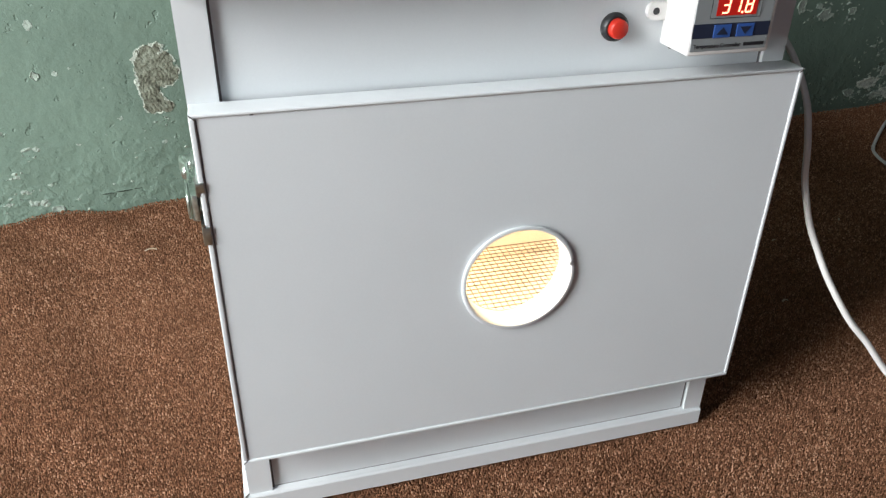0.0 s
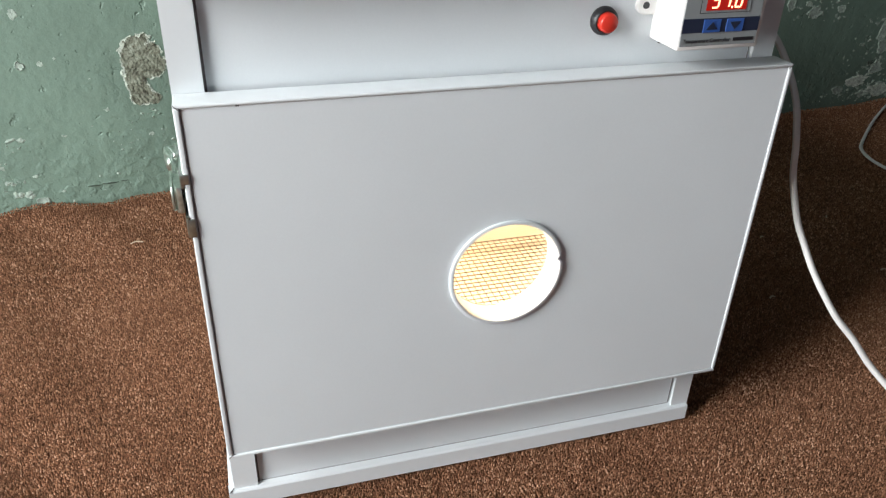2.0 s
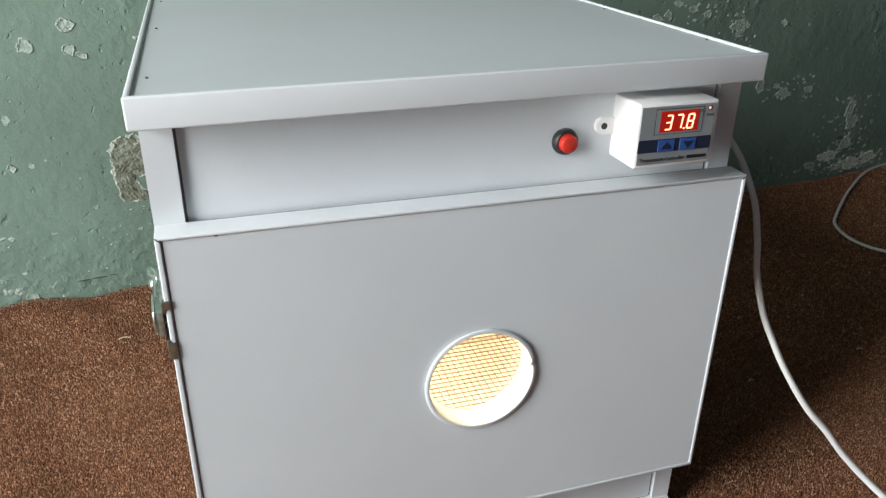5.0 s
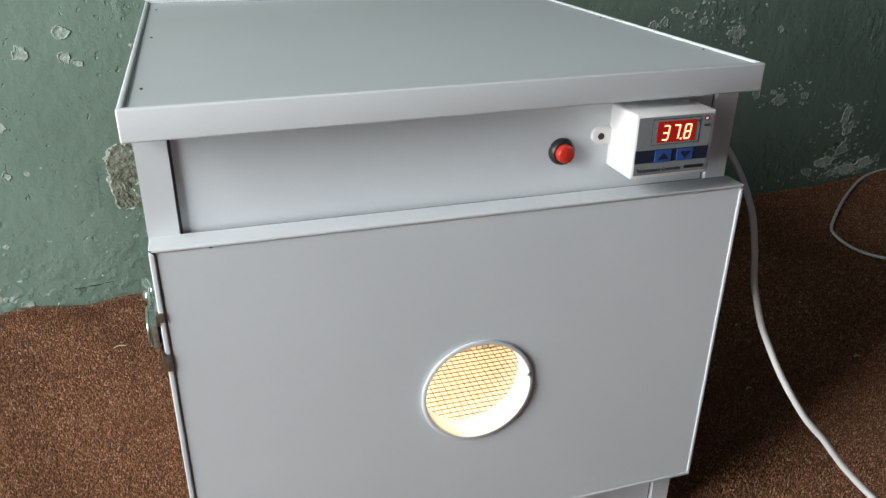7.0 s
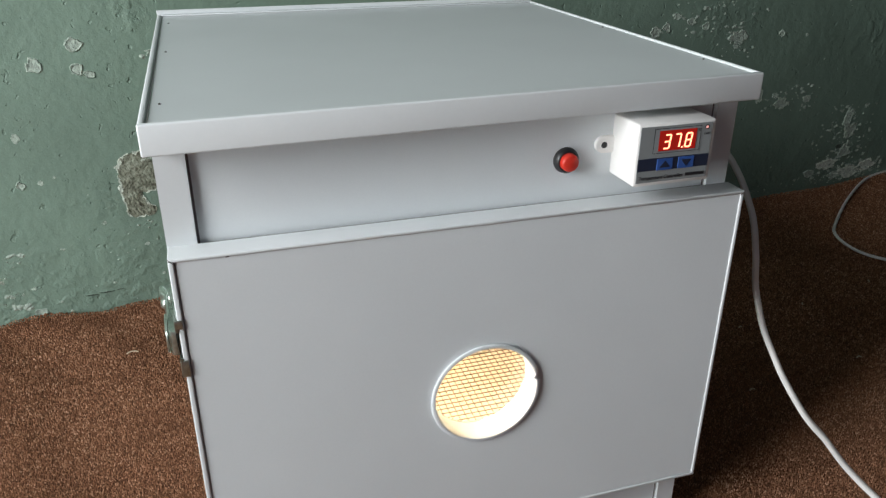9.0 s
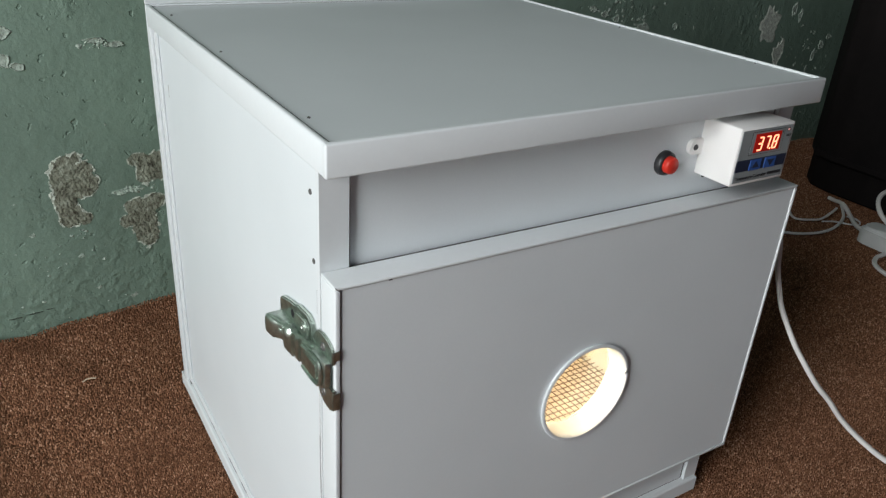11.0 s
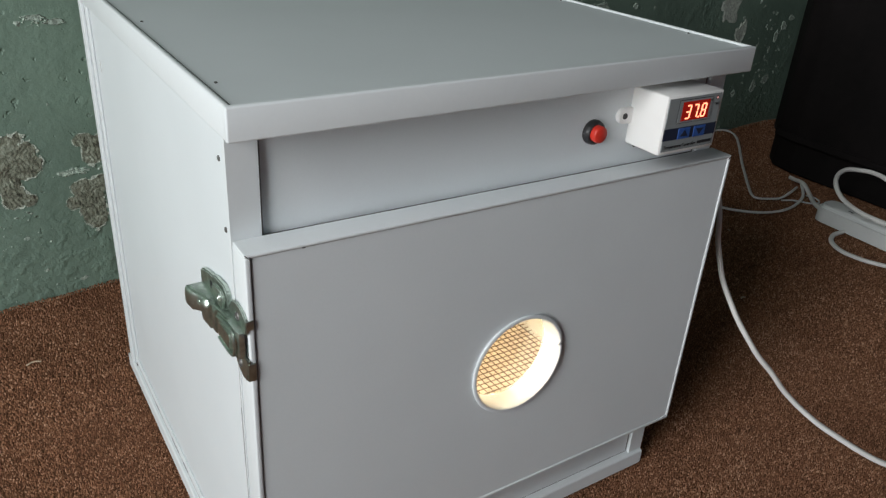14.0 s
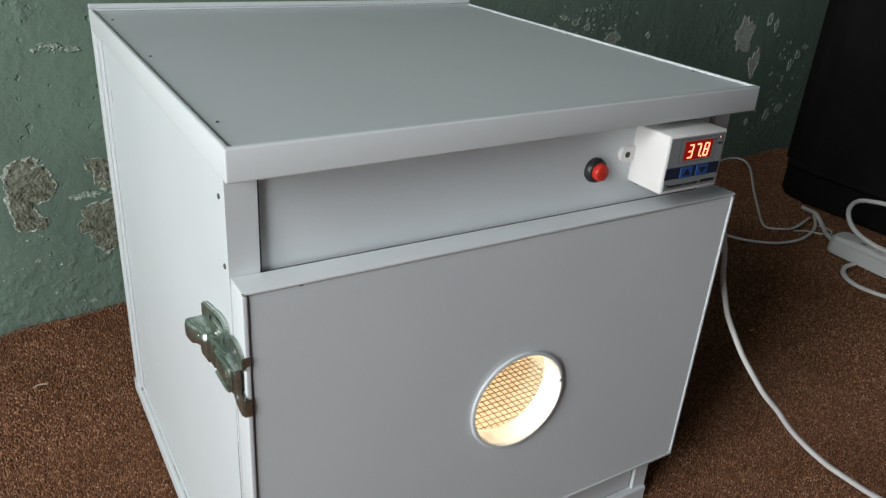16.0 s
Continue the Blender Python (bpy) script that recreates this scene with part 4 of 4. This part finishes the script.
def bare(blobs, seed, pitch=0.0011):
    """Bare plaster where the paint came off: a rough sheet with a broken, curled-up pale edge of paint."""
    x0, x1 = min(b[0] - b[2] for b in blobs) - 0.012, max(b[0] + b[2] for b in blobs) + 0.012
    z0, z1 = min(b[1] - b[3] for b in blobs) - 0.012, max(b[1] + b[3] for b in blobs) + 0.012
    nx, nz = int((x1 - x0) / pitch), int((z1 - z0) / pitch)

    def field(x, z):
        f = max(1 - ((x - b[0]) / b[2]) ** 2 - ((z - b[1]) / b[3]) ** 2 for b in blobs)
        return f + 0.42 * noise.noise((x * 62 + seed, z * 62, 0.7)) + 0.30 * noise.noise((x * 170 + seed, z * 170, 3.1))

    ground, edge = bmesh.new(), bmesh.new()
    gv, ev = {}, {}
    value = {}
    for i in range(nx + 1):
        for j in range(nz + 1):
            value[i, j] = field(x0 + i * pitch, z0 + j * pitch)

    def vert(bm, store, i, j, raised):
        if (i, j) not in store:
            x, z = x0 + i * pitch, z0 + j * pitch
            u, w = 0.88 * x + 0.47 * z, 0.88 * z - 0.47 * x
            rough = 0.0019 * abs(noise.noise((u * 210 + seed, w * 85, 5.0))) + 0.0009 * noise.noise((x * 330, z * 330, seed))
            lift = 0.0005 + max(0.0, rough) * min(1.0, max(0.0, value[i, j]) * 5)
            if raised:
                lift = 0.0009 + 0.0010 * abs(noise.noise((x * 260, z * 260, seed + 2)))
            store[i, j] = bm.verts.new((x, wall_y(x) - lift, z))
        return store[i, j]

    for i in range(nx):
        for j in range(nz):
            four = [(i, j), (i + 1, j), (i + 1, j + 1), (i, j + 1)]
            low, high = min(value[q] for q in four), max(value[q] for q in four)
            x, z = x0 + i * pitch, z0 + j * pitch
            gate = noise.noise((x * 105 + seed, z * 105, 9.0)) + 0.5 * noise.noise((x * 300, z * 300, seed))
            if -0.16 < low and high < 0.16 + 0.34 * max(0.0, gate) and gate > -0.22:
                edge.faces.new([vert(edge, ev, *q, True) for q in four])
            if low > 0:
                ground.faces.new([vert(ground, gv, *q, False) for q in four])
    for bm in (ground, edge):
        bmesh.ops.recalc_face_normals(bm, faces=bm.faces)
    sheet = part("bare_patch", ground, PLASTER, wall_n, "rough bare plaster where paint has flaked off", True)
    part("paint_edge", edge, RIM, sheet, "pale broken edge of old paint")


BARE = [[(-0.070, 0.196, 0.028, 0.030), (-0.055, 0.186, 0.017, 0.018), (-0.080, 0.170, 0.014, 0.030), (-0.076, 0.146, 0.016, 0.016), (-0.062, 0.140, 0.010, 0.009)],
        [(0.012, 0.207, 0.015, 0.010), (0.018, 0.190, 0.013, 0.018), (0.034, 0.195, 0.020, 0.022)],
        [(0.002, 0.142, 0.015, 0.014), (0.012, 0.112, 0.017, 0.028), (-0.013, 0.125, 0.009, 0.010), (0.024, 0.146, 0.016, 0.012)]]
for k, blobs in enumerate(BARE):
    bare([(x - 0.006, z + 0.002, a, b) for x, z, a, b in blobs], 3.1 * k)
PALE = [(-0.2326, 0.010, 0.018, 0.010), (-0.2130, 0.262, 0.012, 0.013), (-0.173, 0.352, 0.020, 0.019), (-0.220, 0.198, 0.0125, 0.011), (-0.196, 0.199, 0.0080, 0.007), (1.019, 0.207, 0.020, 0.030), (1.30, 0.024, 0.075, 0.026), (1.35, 0.030, 0.050, 0.022), (1.262, 0.018, 0.04, 0.014), (-0.124, 0.375, 0.022, 0.019), (-0.126, 0.344, 0.017, 0.017), (-0.112, 0.337, 0.016, 0.010), (-0.027, 0.361, 0.026, 0.007), (-0.007, 0.355, 0.026, 0.008),
        (-0.014, 0.169, 0.038, 0.006), (0.948, 0.320, 0.040, 0.028), (0.945, 0.305, 0.012, 0.012), (0.81, 0.362, 0.014, 0.012), (0.768, 0.338, 0.022, 0.018), (0.79, 0.345, 0.016, 0.016), (0.84, 0.352, 0.018, 0.012), (0.872, 0.343, 0.015, 0.014),
        (1.048, 0.320, 0.013, 0.012), (1.110, 0.314, 0.008, 0.007), (1.078, 0.189, 0.040, 0.026), (1.14, 0.190, 0.022, 0.014), (1.06, 0.205, 0.014, 0.012),
        (1.264, 0.140, 0.022, 0.040), (1.275, 0.112, 0.032, 0.036), (1.235, 0.045, 0.060, 0.022), (1.275, 0.070, 0.034, 0.030), (1.19, 0.030, 0.030, 0.016),
        (1.383, 0.302, 0.078, 0.085), (1.443, 0.236, 0.046, 0.062), (1.47, 0.335, 0.020, 0.030), (1.50, 0.32, 0.014, 0.030),
        (1.60, 0.22, 0.014, 0.030), (1.625, 0.245, 0.022, 0.020), (1.655, 0.262, 0.026, 0.014), (1.585, 0.19, 0.010, 0.018), (1.55, 0.105, 0.020, 0.030), (1.60, 0.115, 0.030, 0.022), (1.47, 0.095, 0.014, 0.018)]
for k, (x, z, w, h) in enumerate(PALE):
    patch(x, z, w, h, RIM if w > 0.045 else CHIP, "flaked_patch", 7.7 * k + 1, 0.38 if x < 0.5 else 0.5)
SPOTS = [(-0.30, 0.02, 0.004, 0.05, 9), (0.78, 0.98, 0.335, 0.385, 18), (1.18, 1.34, 0.01, 0.17, 46), (1.03, 1.18, 0.17, 0.21, 12), (1.44, 1.68, 0.06, 0.30, 34), (-0.30, -0.02, 0.05, 0.40, 14), (0.75, 1.45, 0.02, 0.40, 26)]
for x0, x1, z0, z1, count in SPOTS:
    for k in range(count):
        s = 0.0018 + 0.0045 * rng.random() ** 2
        patch(rng.uniform(x0, x1), rng.uniform(z0, z1), s * rng.uniform(0.7, 2.0), s * rng.uniform(0.6, 1.3), CHIP, "paint_chip", 11.3 * k + x0, 0.8)


def specks(x0, x1, z0, z1, count, biggest):
    """Crumbs of pale undercoat, too small to pick apart."""
    bm = bmesh.new()
    for k in range(count):
        x, z = rng.gauss((x0 + x1) / 2, (x1 - x0) / 4), rng.uniform(z0, z1)
        r = 0.0006 + biggest * rng.random() ** 3
        ring = []
        for i in range(9):
            q, rr = 2 * math.pi * i / 9, r * rng.uniform(0.5, 1.3)
            px = x + 1.4 * rr * math.cos(q)
            ring.append(bm.verts.new((px, wall_y(px) + 0.0002, max(0.002, z + rr * math.sin(q)))))
        top = bm.verts.new((x, wall_y(x) - 0.0018, max(0.002, z)))
        for i in range(9):
            bm.faces.new((ring[i], ring[(i + 1) % 9], top))
    bmesh.ops.recalc_face_normals(bm, faces=bm.faces)
    tagged(part("paint_crumbs", bm, CHIP, wall_n), "crumbs of pale undercoat", kind="stuff")


for q in ((-0.040, 0.014, 0.165, 0.173, 60, 0.0026), (-0.044, 0.008, 0.351, 0.363, 26, 0.0028), (-0.285, -0.255, 0.030, 0.048, 12, 0.0040), (-0.266, -0.240, 0.018, 0.028, 8, 0.0045), (-0.262, -0.236, 0.088, 0.102, 12, 0.0040), (-0.290, -0.262, 0.058, 0.070, 8, 0.0034), (-0.292, -0.262, 0.118, 0.135, 10, 0.0030), (-0.095, -0.062, 0.118, 0.128, 8, 0.0034), (-0.16, -0.02, 0.07, 0.125, 26, 0.0016), (-0.34, 0.04, 0.003, 0.040, 20, 0.0020), (1.20, 1.32, 0.02, 0.17, 90, 0.0045), (1.21, 1.41, 0.005, 0.045, 130, 0.0050), (1.24, 1.31, 0.05, 0.15, 60, 0.0045), (1.46, 1.66, 0.06, 0.30, 90, 0.0045), (0.76, 0.98, 0.325, 0.385, 50, 0.0045), (1.04, 1.18, 0.165, 0.22, 40, 0.0045), (0.74, 1.44, 0.003, 0.03, 120, 0.0036), (0.90, 0.98, 0.28, 0.34, 36, 0.004)):
    specks(*q)
# a dark scratch low on the wall
patch(1.256, 0.081, 0.016, 0.010, PIT, "scratch", 2.3, 0.7)
for x, w in ((-0.165, 0.014), (-0.143, 0.016), (-0.125, 0.010)):
    patch(x, 0.024 + 0.05 * (x + 0.15), w, 0.0013, PIT, "scratch", 31 * x, 0.8)

# ---- scraps on the carpet ----
for x, y, w, turn in ((-0.1045, 0.478, 0.0075, 8), (0.062, -0.0478, 0.0062, 118), (0.70, 0.30, 0.003, 20), (0.83, 0.33, 0.003, 50), (0.62, 0.17, 0.004, 10), (0.98, 0.36, 0.003, 70), (0.80, 0.19, 0.004, 0), (0.90, 0.58, 0.003, 30)):
    bm = tube([(-w, 0, 0.004), (-w * 0.3, w * 0.16, 0.0052), (w * 0.4, w * 0.12, 0.005), (w, -w * 0.1, 0.004)], 0.0011, 0.6, 6, 4)
    bm.transform(pose(x, y, 0, 0, 0, turn))
    tagged(part("straw_scrap", bm, STRAW, None), "small dry straw-coloured scrap lying on the carpet", "scrap", group="scraps on the carpet")

# ---- carpet pile: uneven tufts ----
g = np.random.default_rng(3)
PITCH = 0.0024


def tufts(x0, x1, y0, y1, pitch):
    nx, ny = int((x1 - x0) / pitch), int((y1 - y0) / pitch)
    xs, ys = np.meshgrid(x0 + (np.arange(nx) + 0.5) * pitch, y0 + (np.arange(ny) + 0.5) * pitch)
    xs, ys = xs.ravel() + g.uniform(-0.5, 0.5, nx * ny) * pitch, ys.ravel() + g.uniform(-0.5, 0.5, nx * ny) * pitch
    keep = (ys < 0.6385 + 0.0874 * xs - 0.003) & ~((xs > -0.006) & (xs < 0.406) & (ys > 0.022) & (ys < 0.43))
    return xs[keep], ys[keep]


# finest beside the front of the cabinet
fields = [(-0.46, 0.02, 0.36, 0.79, 0.9), (0.02, 1.44, 0.26, 0.79, 1.0), (-0.46, 0.02, -0.20, 0.36, 0.68), (0.02, 0.80, -0.20, 0.26, 0.70), (0.80, 1.44, -0.20, 0.26, 1.0), (1.44, 1.76, 0.50, 0.80, 1.2)]
spread = [(*tufts(*q[:4], PITCH * q[4]), q[4]) for q in fields]
xs, ys = np.concatenate([q[0] for q in spread]), np.concatenate([q[1] for q in spread])
size = PITCH * np.concatenate([np.full(len(q[0]), q[2]) for q in spread])
n = len(xs)
h = g.uniform(0.0011, 0.0030, n)
# slightly drawn-out loops, each turned its own way
la, lb = size * g.uniform(0.46, 0.82, n), size * g.uniform(0.32, 0.50, n)
a = g.uniform(0, 6.283, n)
ca, sa = np.cos(a), np.sin(a)
near = np.clip(1 - (0.6385 + 0.0874 * xs - 0.004 - ys) / 0.05, 0, 1)
lift = near * near * (0.0045 + 0.004 * np.sin(9 * xs + 1) + 0.002 * np.sin(24 * xs) + 0.007 * np.clip((-0.16 - xs) / 0.11, 0, 1)) - 0.0045
lift += 0.0040 * np.clip((-0.03 - xs) / 0.12, 0, 1) * np.sin(38 * xs + 30 * ys + 2.5 * np.sin(9 * ys))
v = np.zeros((n, 6, 3))
for k, (u, w, t) in enumerate(((1, 0, 0), (0, 1, 0), (-1, 0, 0), (0, -1, 0), (0.42, 0, 1), (-0.42, 0, 0.86))):
    v[:, k, 0], v[:, k, 1], v[:, k, 2] = xs + u * la * ca - w * lb * sa, ys + u * la * sa + w * lb * ca, lift + t * h
base = np.arange(n)[:, None] * 6
f = np.concatenate([base + c for c in ([0, 1, 4], [1, 5, 4], [1, 2, 5], [2, 3, 5], [3, 4, 5], [3, 0, 4])])
me = bpy.data.meshes.new("carpet_pile")
me.from_pydata(v.reshape(-1, 3).tolist(), [], f.tolist())
me.polygons.foreach_set("use_smooth", [True] * len(f))
me.materials.append(TUFT)
tagged(new("carpet_pile", me), "brown flecked carpet pile", "carpet", kind="stuff")
